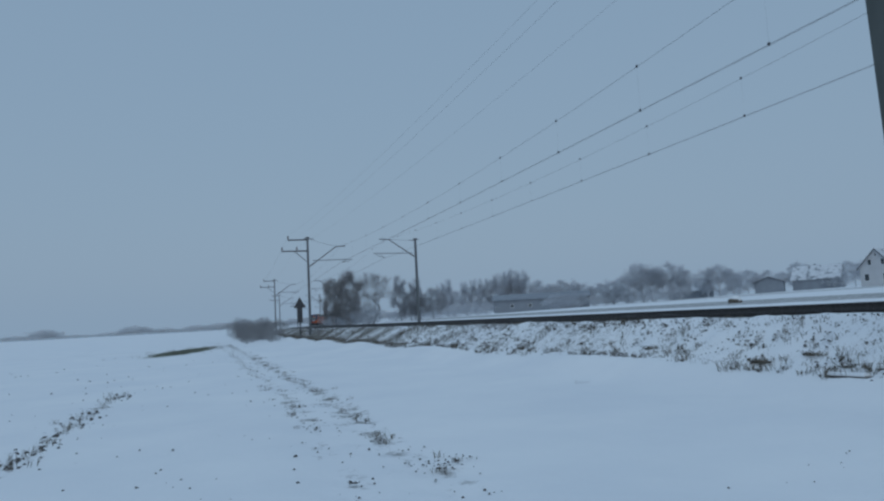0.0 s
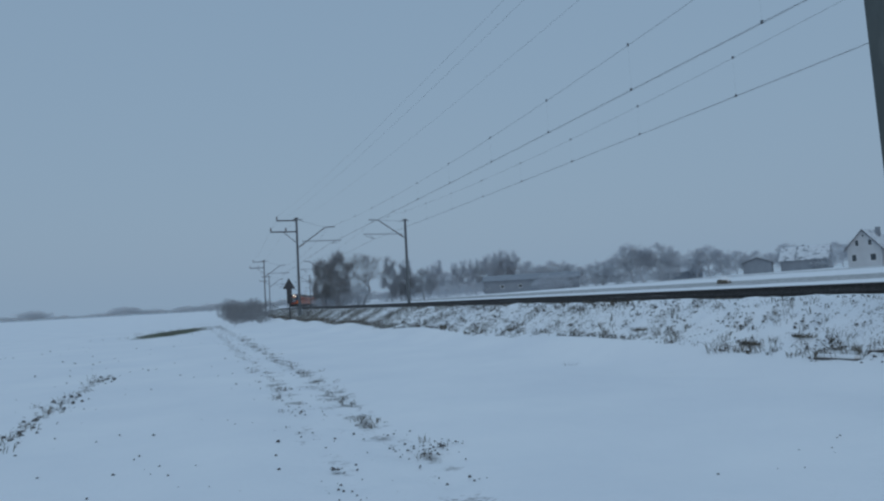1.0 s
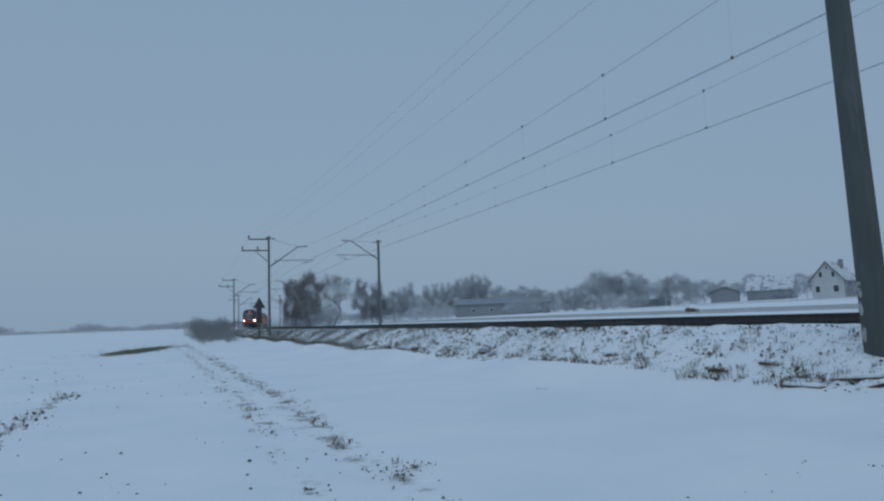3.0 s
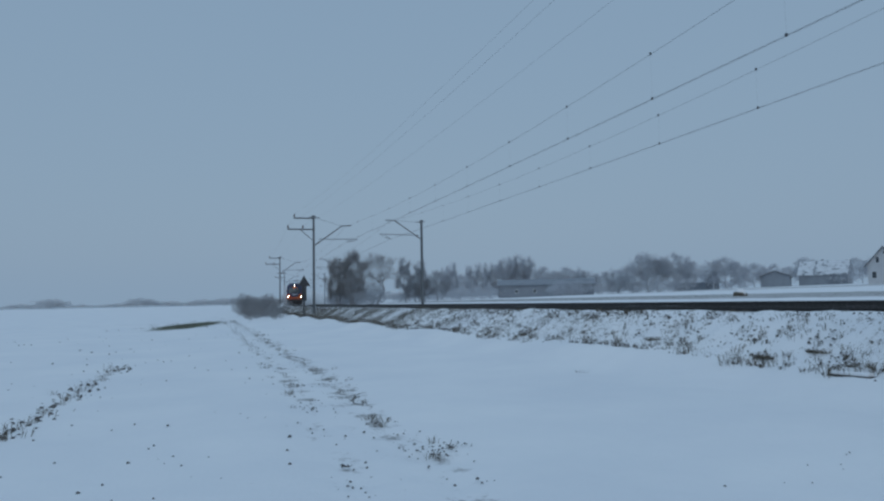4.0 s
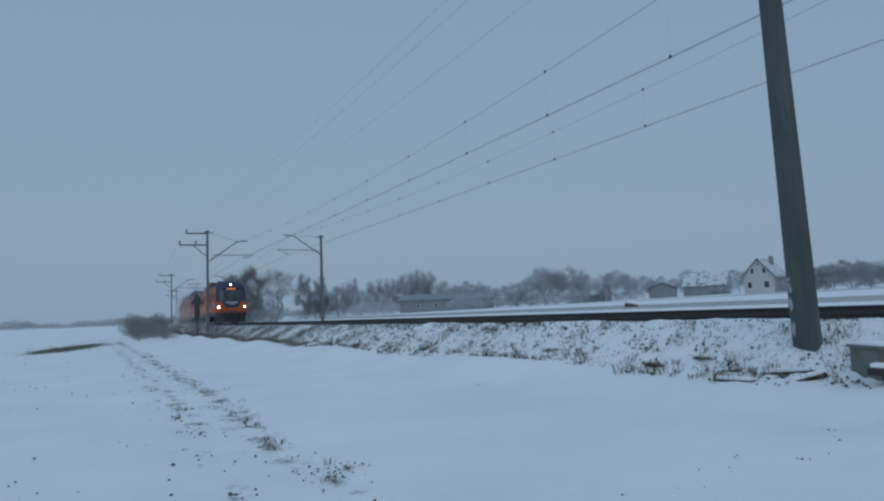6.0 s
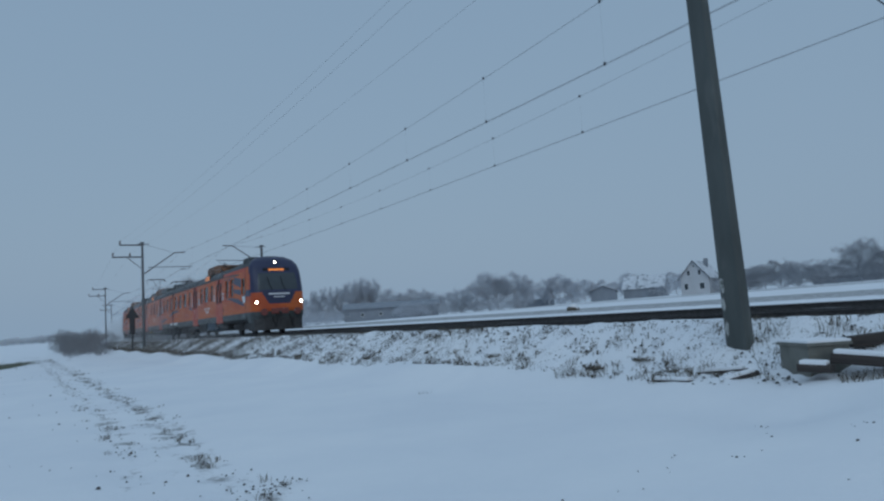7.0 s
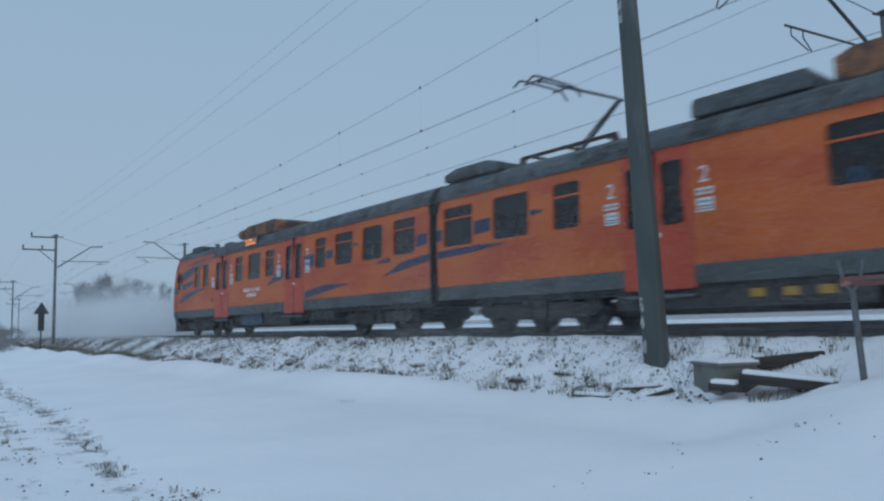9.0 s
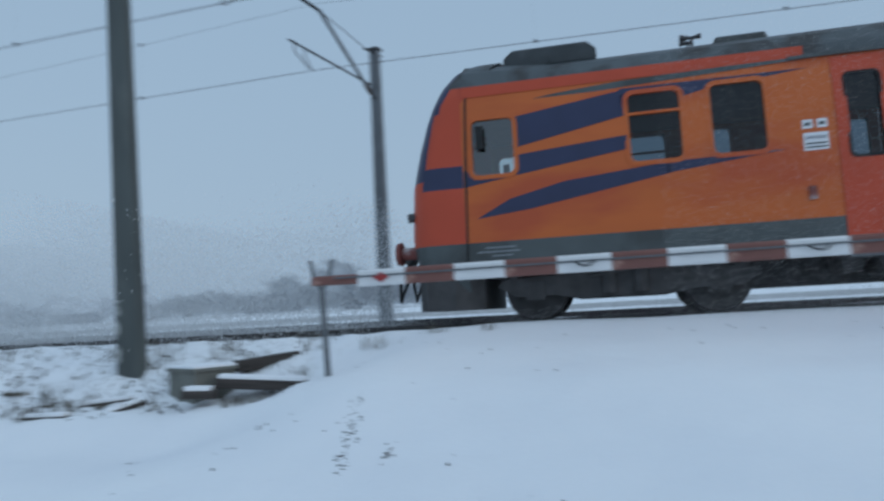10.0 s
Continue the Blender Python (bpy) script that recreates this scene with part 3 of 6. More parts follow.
def window(car, side, y0, y1, z0, z1, split, frame_mat, glass=None):
    """A train window with a rounded frame, a pane behind it and, where it has one, a hinged vent above."""
    x = wall_x((z0 + z1) / 2)
    bm = bmesh.new()
    for a, b in (((y0, z0), (y1, z0)), ((y1, z0), (y1, z1)), ((y1, z1), (y0, z1)), ((y0, z1), (y0, z0))):
        vs = [bm.verts.new(p) for p in ((side * wall_x(a[1]), *a), (side * wall_x(b[1]), *b), (side * (wall_x(b[1]) - 0.07), *b), (side * (wall_x(a[1]) - 0.07), *a))]
        bm.faces.new(vs)
    outer = rounded(y0 - 0.05, y1 + 0.05, z0 - 0.05, z1 + 0.05, 0.14)
    inner = rounded(y0 + 0.015, y1 - 0.015, z0 + 0.015, z1 - 0.015, 0.09)
    k = len(outer)
    vo = [bm.verts.new((side * (wall_x(v) + 0.012), u, v)) for u, v in outer]
    vi = [bm.verts.new((side * (wall_x(v) + 0.012), u, v)) for u, v in inner]
    vb = [bm.verts.new((side * (wall_x(v) - 0.05), u, v)) for u, v in inner]
    vw = [bm.verts.new((side * (wall_x(v) - 0.002), u, v)) for u, v in outer]
    for i in range(k):
        j = (i + 1) % k
        for q in ((vo[i], vo[j], vi[j], vi[i]), (vi[i], vi[j], vb[j], vb[i]), (vw[i], vw[j], vo[j], vo[i])):
            bm.faces.new(q)
    if split:
        zc = z1 - 0.30 * (z1 - z0)
        box(bm, side * (wall_x(zc) - 0.045), side * (wall_x(zc) + 0.006), y0, y1, zc - 0.018, zc + 0.018)
    win = part("window", bm, frame_mat, car)
    bm = bmesh.new()
    face_out(bm, [(side * (wall_x(v) - 0.03), u, v) for u, v in ((y0, z0), (y1, z0), (y1, z1), (y0, z1))], side)
    pane = part("pane", bm, glass or M_GLASS, win)
    pane.visible_shadow = False


def door_pair(car, side, y0, y1):
    """Two red leaves with tall panes, dark seals and a step below."""
    mid = (y0 + y1) / 2
    for a, b in ((y0, mid - 0.02), (mid + 0.02, y1)):
        wa, wb = a + 0.17, b - 0.15
        bm = bmesh.new()
        zs = (0.66, 1.07, 1.86, 2.45, 2.98, 3.24)
        for c, d in zip(zs, zs[1:]):
            cells = ((a, wa), (wb, b)) if c >= 1.8 and d <= 3.0 else ((a, b),)
            for e, f in cells:
                face_out(bm, [(side * (wall_x(v) + 0.010), u, v) for u, v in ((e, c), (f, c), (f, d), (e, d))], side)
        for u in (a, b):
            face_out(bm, [(side * (HALF_W + 0.01), u, 0.66), (side * (HALF_W - 0.05), u, 0.66), (side * (wall_x(3.24) - 0.05), u, 3.24), (side * (wall_x(3.24) + 0.01), u, 3.24)], side)
        leaf = part("door", bm, M_RED, car, "red-orange sliding door leaf")
        bm = bmesh.new()
        outer, inner = rounded(wa - 0.03, wb + 0.03, 1.83, 3.01, 0.09), rounded(wa + 0.01, wb - 0.01, 1.87, 2.97, 0.07)
        vo = [bm.verts.new((side * (wall_x(v) + 0.016), u, v)) for u, v in outer]
        vi = [bm.verts.new((side * (wall_x(v) + 0.016), u, v)) for u, v in inner]
        for i in range(len(vo)):
            j = (i + 1) % len(vo)
            bm.faces.new((vo[i], vo[j], vi[j], vi[i]))
        part("seal", bm, M_RUBBER, leaf)
        bm = bmesh.new()
        face_out(bm, [(side * (wall_x(v) - 0.012), u, v) for u, v in ((wa, 1.86), (wb, 1.86), (wb, 2.98), (wa, 2.98))], side)
        part("pane", bm, M_GLASS, leaf).visible_shadow = False
    bm = bmesh.new()
    box(bm, min(side * 1.40, side * 1.45), max(side * 1.40, side * 1.45), mid - 0.025, mid + 0.025, 0.67, 3.23)
    part("door_seal", bm, M_RUBBER, car)
    bm = bmesh.new()
    box(bm, min(side * 1.44, side * 1.475), max(side * 1.44, side * 1.475), mid - 0.10, mid - 0.03, 1.62, 1.70, bevel=0.01)
    part("door_button", bm, M_WHITE, car, "pale door push button")
    bm = bmesh.new()
    box(bm, min(side * 1.25, side * 1.5), max(side * 1.25, side * 1.5), y0, y1, 0.52, 0.57, bevel=0.008)
    part("step", bm, M_STEEL, car, "bare steel door step")


def text_mesh(text, size):
    cu = bpy.data.curves.new("lettering", "FONT")
    cu.body, cu.size, cu.align_x = text, size, "CENTER"
    cu.extrude = 0.001
    ob = bpy.data.objects.new("lettering", cu)
    scene.collection.objects.link(ob)
    me = bpy.data.meshes.new_from_object(ob.evaluated_get(bpy.context.evaluated_depsgraph_get()))
    bpy.data.objects.remove(ob)
    return me


TEXT_TWO = text_mesh("2", 0.42)
TEXT_WARN = text_mesh("UWAGA!", 0.066)
for me in (TEXT_TWO,):
    me.materials.append(M_WHITE)
TEXT_WARN.materials.append(M_NAVY)


def lettering(name, car, side, me, y, z, lift):
    ob = new(name, me)
    ob.parent = car
    ob.matrix_basis = pose(side * (wall_x(z + 0.1) + lift), y, z, 90, 0, 90 * side)
    return ob


def info_plate(car, side, y, z, class_mark):
    """White notices beside a door; the class figure stands above some of them."""
    for u in (-0.09, 0.09):
        bm = bmesh.new()
        prism(bm, [(y + u - 0.065, z + 0.30), (y + u + 0.065, z + 0.30), (y + u + 0.065, z + 0.42), (y + u - 0.065, z + 0.42)], "x", side * (HALF_W - 0.01), side * (HALF_W + 0.006))
        sticker = part("pictogram", bm, M_WHITE, car)
        bm = bmesh.new()
        box(bm, min(side * 1.446, side * 1.449), max(side * 1.446, side * 1.449), y + u - 0.035, y + u + 0.04, z + 0.335, z + 0.38)
        part("mark", bm, M_GREY, sticker)
    bm = bmesh.new()
    prism(bm, [(y - 0.155, z), (y + 0.155, z), (y + 0.155, z + 0.24), (y - 0.155, z + 0.24)], "x", side * (HALF_W - 0.01), side * (HALF_W + 0.006))
    plate = part("notice", bm, M_WHITE, car)
    for k in range(2):
        bm = bmesh.new()
        box(bm, min(side * 1.446, side * 1.449), max(side * 1.446, side * 1.449), y - 0.13, y + 0.13, z + 0.03 + 0.05 * k, z + 0.052 + 0.05 * k)
        part("line", bm, M_GREY, plate)
    lettering("lettering", car, side, TEXT_WARN, y, z + 0.15, 0.012)
    if class_mark:
        lettering("class_figure", car, side, TEXT_TWO, y, z + 0.52, 0.006)


def bogie(car, y, wheelbase=2.6):
    top = part("bogie", bogie_frame(y, wheelbase), M_UNDER, car)
    for dy in (-wheelbase / 2, wheelbase / 2):
        for sx in (-1, 1):
            bm = bmesh.new()
            tube(bm, [(sx * 0.69, y + dy, 0.47 - LIFT), (sx * 0.73, y + dy, 0.47 - LIFT), (sx * 0.82, y + dy, 0.47 - LIFT)], 0.49, 0.46, sides=20)
            tube(bm, [(sx * 0.82, y + dy, 0.47 - LIFT), (sx * 0.90, y + dy, 0.47 - LIFT)], 0.14, 0.11, sides=10)
            part("wheel", bm, M_UNDER, top)


def bogie_frame(y, wb):
    bm = bmesh.new()
    for sx in (-1, 1):
        a, b = sorted((sx * 0.93, sx * 1.07))
        prism(bm, [(y - wb / 2 - 0.55, 0.52), (y - wb / 2 - 0.3, 0.36), (y - wb / 2 + 0.3, 0.36), (y - 0.7, 0.30), (y + 0.7, 0.30), (y + wb / 2 - 0.3, 0.36), (y + wb / 2 + 0.3, 0.36), (y + wb / 2 + 0.55, 0.52), (y + wb / 2 + 0.45, 0.62), (y + 0.7, 0.66), (y - 0.7, 0.66), (y - wb / 2 - 0.45, 0.62)], "x", a, b)
        for dy in (-wb / 2, wb / 2):
            box(bm, a - 0.02, b + 0.03, y + dy - 0.15, y + dy + 0.15, 0.30, 0.60, bevel=0.03)
            for k in (-0.32, 0.32):
                tube(bm, [(sx * 1.0, y + dy + k, 0.55), (sx * 1.0, y + dy + k, 0.82)], 0.09, sides=8)
        for k in (-0.22, 0.22):
            tube(bm, [(sx * 1.05, y + k, 0.35), (sx * 1.05, y + k, 0.80)], 0.12, sides=8)
        tube(bm, [(sx * 1.12, y - 0.5, 0.75), (sx * 1.12, y + 0.5, 0.60)], 0.035, sides=6)
    box(bm, -0.95, 0.95, y - 0.35, y + 0.35, 0.35, 0.80, bevel=0.03)
    for dy in (-wb / 2, wb / 2):
        tube(bm, [(-0.75, y + dy, 0.47), (0.75, y + dy, 0.47)], 0.09, sides=8)
    for v in bm.verts:
        v.co.z -= LIFT
    return bm


def roof_shape(y, drop=False):
    up = 0.15 * smooth(8.3, 9.7, y) if drop else 0.0
    return [(u, v + up * max(0.0, (v - 3.45) / 0.43)) for u, v in [(-1.375, 3.28), (-1.36, 3.45), (-1.24, 3.64), (-0.95, 3.78), (-0.5, 3.86), (0, 3.88), (0.5, 3.86), (0.95, 3.78), (1.24, 3.64), (1.36, 3.45), (1.375, 3.28)]]


def build_roof(car, y0, y1, drop=False):
    bm = bmesh.new()
    rows = [y0 + (y1 - y0) * i / 30 for i in range(31)]
    rings = []
    for y in rows:
        rings.append([bm.verts.new((u, y, v)) for u, v in roof_shape(y, drop)])
    for ra, rb in zip(rings, rings[1:]):
        for k in range(len(ra) - 1):
            f = bm.faces.new((ra[k], ra[k + 1], rb[k + 1], rb[k]))
            if drop and rb[k].co.y > 5.5 and k in (0, 9):
                f.material_index = 1
    bm.faces.new(rings[0])
    bm.faces.new(rings[-1][::-1])
    return part("roof", bm, [M_ROOF, M_RED], car, "dirty dark grey roof", smooth=False)


def build_car_body(car, y0, y1, windows, doors, stripes, notices, wide_frames=()):
    """Side walls, windows, doors, painted swooshes and the saloon within. y0..y1: the straight part of the body."""
    holes = [(a, b, c, d) for a, b, c, d, s in windows] + [(a, b, 0.6, 3.24) for a, b in doors]
    cells = list(wall_cells(y0, y1, holes))
    for side in (-1, 1):
        bm = bmesh.new()
        for a, b, c, d in cells:
            mat = 1 if d <= 1.08 else 0
            face_out(bm, [(side * wall_x(v), u, v) for u, v in ((a, c), (b, c), (b, d), (a, d))], side, mat)
        bmesh.ops.remove_doubles(bm, verts=bm.verts, dist=0.0005)
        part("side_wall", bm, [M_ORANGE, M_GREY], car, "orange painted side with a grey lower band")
        for i, (a, b, c, d, s) in enumerate(windows):
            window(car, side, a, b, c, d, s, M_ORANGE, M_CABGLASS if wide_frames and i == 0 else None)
        for a, b in doors:
            door_pair(car, side, a, b)
        if stripes:
            decal("stripe", car, side, cells, stripes, M_NAVY, 0.004, "painted navy swoosh")
        for y, mark in notices:
            info_plate(car, side, y, 1.98, mark)
        bm = bmesh.new()
        box(bm, min(side * 1.36, side * 1.415), max(side * 1.36, side * 1.415), y0, y1 if y1 > 10 else 5.2, 3.265, 3.305)
        part("gutter", bm, M_GREY, car)
    bm = bmesh.new()
    box(bm, -1.38, 1.38, y0 + 0.02, y1 - 0.02, 0.76, 1.0)
    part("floor", bm, M_UNDER, car)
    bm = bmesh.new()
    box(bm, -1.30, 1.30, y0 + 0.05, y1 - 0.05, 3.12, 3.16)
    part("saloon_ceiling", bm, M_INNER, car)
    y = y0 + 0.8
    while y < y1 - 0.8:
        if not any(a - 0.5 < y < b + 0.5 for a, b in doors):
            for sx in (-1, 1):
                bm = bmesh.new()
                a, b = sorted((sx * 0.42, sx * 1.28))
                box(bm, a, b, y - 0.12, y + 0.12, 1.40, 2.34, bevel=0.05)
                box(bm, a, b, y - 0.55, y + 0.55, 1.30, 1.48, bevel=0.04)
                part("seat", bm, M_SEAT, car, "blue cloth seat")
        y += 1.62
    return cells


def underframe(car, boxes):
    bm = bmesh.new()
    box(bm, -1.15, 1.15, -10.4, 9.9, 0.60, 0.84)
    # lower centre box added to block bright snow showing under the floor
    box(bm, -0.5, 0.5, -6.0, 6.0, 0.20, 0.64)
    part("underframe", bm, M_UNDER, car)
    for y0, y1, z0, mat, w in boxes:
        for side in (-1, 1):
            bm = bmesh.new()
            a, b = sorted((side * (w - 0.75), side * w))
            box(bm, a, b, y0, y1, z0, 0.76, bevel=0.03)
            unit = part("equipment_box", bm, mat, car)
            k = max(2, int((y1 - y0) / 0.45))
            for i in range(1, k):
                u = y0 + (y1 - y0) * i / k
                bm = bmesh.new()
                box(bm, min(side * w, side * (w + 0.012)), max(side * w, side * (w + 0.012)), u - 0.015, u + 0.015, z0 + 0.05, 0.72)
                part("rib", bm, mat, unit)


def roof_unit(car, name, y0, y1, w, z1, mat, label, slope=0.18, z0=3.78):
    """A roof housing with sloped ends and ribbed sides."""
    bm = bmesh.new()
    prism(bm, [(y0, z0), (y1, z0), (y1, z1 - 0.12), (y1 - slope, z1), (y0 + slope, z1), (y0, z1 - 0.12)], "x", -w, w)
    bmesh.ops.bevel(bm, geom=list(bm.edges), offset=0.02, segments=1, affect="EDGES")
    unit = part(name, bm, mat, car, label)
    k = max(2, int((y1 - y0) / 0.5))
    for side in (-1, 1):
        for i in range(1, k):
            u = y0 + (y1 - y0) * i / k
            bm = bmesh.new()
            box(bm, min(side * w, side * (w + 0.015)), max(side * w, side * (w + 0.015)), u - 0.02, u + 0.02, z0 + 0.05, z1 - 0.14)
            part("rib", bm, mat, unit)


def side_display(car, y):
    """An amber destination panel in a housing at the roof's edge."""
    for side in (-1, 1):
        bm = bmesh.new()
        prism(bm, [(side * 1.20, 3.34), (side * 1.40, 3.34), (side * 1.385, 3.70), (side * 1.05, 3.80)], "y", y - 0.60, y + 0.60)
        bmesh.ops.recalc_face_normals(bm, faces=bm.faces)
        housing = part("display", bm, M_ROOF, car, "lit amber destination panel")
        bm = bmesh.new()
        for row, (z0, z1) in enumerate(((3.54, 3.64), (3.41, 3.50))):
            u = y - 0.48
            rnd = random.Random(5 + row)
            while u < y + 0.44:
                w = rnd.uniform(0.03, 0.09)
                if rnd.random() < 0.85:
                    face_out(bm, [(side * (1.403 - (v - 3.34) * 0.04), q, v) for q, v in ((u, z0), (u + w, z0), (u + w, z1), (u, z1))], side)
                u += w + 0.02
        part("amber_text", bm, M_LED, housing)


def nose(car, lit):
    """The rounded cab front: lofted from outlines that narrow and lean back towards the roof."""
    E0 = 0.2 if lit else 0.0
    def front(z):
        return (0.22 if lit else 0.0) + float(np.interp(z, [0.35, 0.6, 0.9, 1.2, 2.0, 2.5, 3.0, 3.45, 3.75, 3.94, 4.04], [10.40, 10.60, 10.70, 10.75, 10.70, 10.58, 10.42, 10.22, 10.02, 9.80, 9.45]))

    def half(z):
        return float(np.interp(z, [0.35, 0.6, 0.9, 2.2, 2.9, 3.30, 3.55, 3.78, 3.94, 4.04], [1.22, 1.37, 1.44, 1.44, 1.405, 1.365, 1.31, 1.14, 0.86, 0.45]))

    def back(z):
        return float(np.interp(z, [3.2, 3.94], [9.78, 9.2]))

    def at(s, z, out=0.0):
        th = s * math.pi / 2
        x = math.copysign(half(z) * abs(math.sin(th)) ** 0.55, s)
        y = back(z) + (front(z) - back(z)) * abs(math.cos(th)) ** 0.34
        return Vector((x, y + out, z))

    zs = (0.35, 0.5, 0.62, 0.73, 0.9, 1.07, 1.25, 1.45, 1.6, 1.75, 1.9, 2.05, 2.18, 2.35, 2.55, 2.75, 2.95, 3.07, 3.15, 3.3, 3.42, 3.54, 3.66, 3.78, 3.87, 3.94, 4.0, 4.04)
    zs = [v for a, b in zip(zs, zs[1:]) for v in (a, a + (b - a) / 3, a + (b - a) * 2 / 3)] + [zs[-1]]
    k = 90
    bm = bmesh.new()
    grid = [[bm.verts.new(at(-1 + 2 * i / k, z)) for i in range(k + 1)] for z in zs]
    for j in range(len(zs) - 1):
        zm = (zs[j] + zs[j + 1]) / 2
        for i in range(k):
            s = abs(-1 + (2 * i + 1) / k)
            x = abs((grid[j][i].co.x + grid[j][i + 1].co.x) / 2)
            f = bm.faces.new((grid[j][i], grid[j][i + 1], grid[j + 1][i + 1], grid[j + 1][i]))
            f.smooth = True
            mat = 0
            if zm < 1.07:
                mat = 2
            elif 2.18 < zm < 3.07 and x < 1.04 - 0.10 * max(0, zm - 2.5):
                mat = 3
            elif zm > 2.05 and s < 0.80:
                mat = 1
            elif zm > 3.44:
                mat = 4
            elif zm > 3.07:
                mat = 1 if s < 0.88 else 0
            elif 1.88 < zm < 2.22 and s > 0.78:
                mat = 1
            elif 1.45 < zm <= 2.05 and x < 0.55 + 0.6 * (zm - 1.45):
                mat = 1
            f.material_index = mat
    bm.faces.new(grid[-1])
    bm.normal_update()
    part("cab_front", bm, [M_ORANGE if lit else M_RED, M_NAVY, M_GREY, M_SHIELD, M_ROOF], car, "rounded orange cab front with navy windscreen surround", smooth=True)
    # wipers, lamps, panel of the destination, coupler, buffers
    for x in (-0.35, 0.35):
        bm = bmesh.new()
        tube(bm, [(x, front(2.15) + 0.05, 2.15), (x + 0.12, front(2.45) + 0.05, 2.45), (x + 0.18, front(2.85) + 0.05, 2.85)], 0.014, sides=5)
        part("wiper", bm, M_RUBBER, car)
    for x, z, r in ((-1.18, 1.55, 0.060), (1.18, 1.55, 0.060), (0.0, 3.66, 0.040)):
        th = math.asin(min(1, (abs(x) / half(z)) ** (1 / 0.55)))
        yy = back(z) + (front(z) - back(z)) * math.cos(th) ** 0.34
        bm = bmesh.new()
        tube(bm, [(x, yy - 0.12, z), (x, yy + 0.09, z)], r + 0.012, sides=16, cap=False)
        tube(bm, [(x, yy - 0.12, z), (x, yy + 0.09, z)], r + 0.004, sides=16, cap=False)
        lamp = part("headlight", bm, M_DARKSTEEL, car, "recessed round headlight")
        bm = bmesh.new()
        tube(bm, [(x, yy - 0.02, z), (x, yy + 0.02, z)], r, r * 0.8, sides=14)
        part("lens", bm, M_LAMP if lit else M_WHITE, lamp)
    bm = bmesh.new()
    box(bm, -0.70, 0.70, front(3.25) - 0.35, front(3.25) + 0.02, 3.15, 3.33)
    panel = part("destination_panel", bm, M_RUBBER, car)
    if lit:
        bm = bmesh.new()
        u = -0.40
        rnd = random.Random(3)
        while u < 0.34:
            w = rnd.uniform(0.05, 0.12)
            box(bm, u, u + w, front(3.25) + 0.015, front(3.25) + 0.025, 3.19, 3.30)
            u += w + 0.025
        part("amber_text", bm, M_LED, panel)
    bm = bmesh.new()
    for z0, z1, w in ((1.92, 2.0, 0.55), (1.78, 1.83, 0.30)):
        box(bm, -w, w, front(1.9) - 0.02, front(1.9) + 0.012, z0, z1)
    part("name_bar", bm, M_WHITE, car, "pale unreadable lettering bars")
    bm = bmesh.new()
    box(bm, -0.46, 0.46, 10.62 + E0, 10.79 + E0, 0.92, 1.22, bevel=0.05)
    part("coupler_panel", bm, M_BUFFER if lit else M_GREY, car, "faded red and white coupler cover" if lit else "worn grey coupler cover")
    for x in (-0.88, 0.88):
        bm = bmesh.new()
        tube(bm, [(x, 10.5, 1.03), (x, 10.95 + E0, 1.03)], 0.10, sides=10)
        tube(bm, [(x, 10.93 + E0, 1.03), (x, 11.0 + E0, 1.03)], 0.19, 0.175, sides=16)
        part("buffer", bm, M_BUFFER, car, "faded red buffer")
    bm = bmesh.new()
    tube(bm, [(0, 10.4, 1.02), (0, 10.95, 1.02), (0, 11.12, 0.95)], 0.07, sides=8)
    part("coupling", bm, M_UNDER, car)
    for hose in ([(0.16, 10.9, 0.95), (0.18, 11.06, 0.6), (0.26, 11.04, 0.30), (0.36, 10.95, 0.6), (0.38, 10.8, 0.95)],
                 [(-0.5, 10.85, 0.95), (-0.55, 11.08, 0.62), (-0.62, 11.06, 0.28), (-0.7, 10.95, 0.5), (-0.72, 10.75, 0.9)]):
        bm = bmesh.new()
        tube(bm, hose, 0.03, sides=6)
        part("brake_hose", bm, M_RUBBER, car, "black hanging brake hose")
    bm = bmesh.new()
    prism(bm, [(-1.34, 10.0), (-1.28, 10.45 + E0), (-0.8, 10.68 + E0), (0.8, 10.68 + E0), (1.28, 10.45 + E0), (1.34, 9.8), (1.1, 9.6), (-1.1, 9.6)], "z", 0.10, 0.74)
    part("plough", bm, M_UNDER, car, "dark steel snow plough under the cab")
    # side cab window and its mirror
    for side in (-1, 1):
        bm = bmesh.new()
        a, b = sorted((side * 1.30, side * 1.50))
        box(bm, side * 1.47 - 0.03, side * 1.47 + 0.03, 9.44, 9.56, 2.45, 2.80, bevel=0.015)
        part("mirror", bm, M_RUBBER, car)


M_SHIELD = material("dark_windscreen", (0.045, 0.055, 0.062), 0.08, vary=0.1, scale=2, coat=0.3)

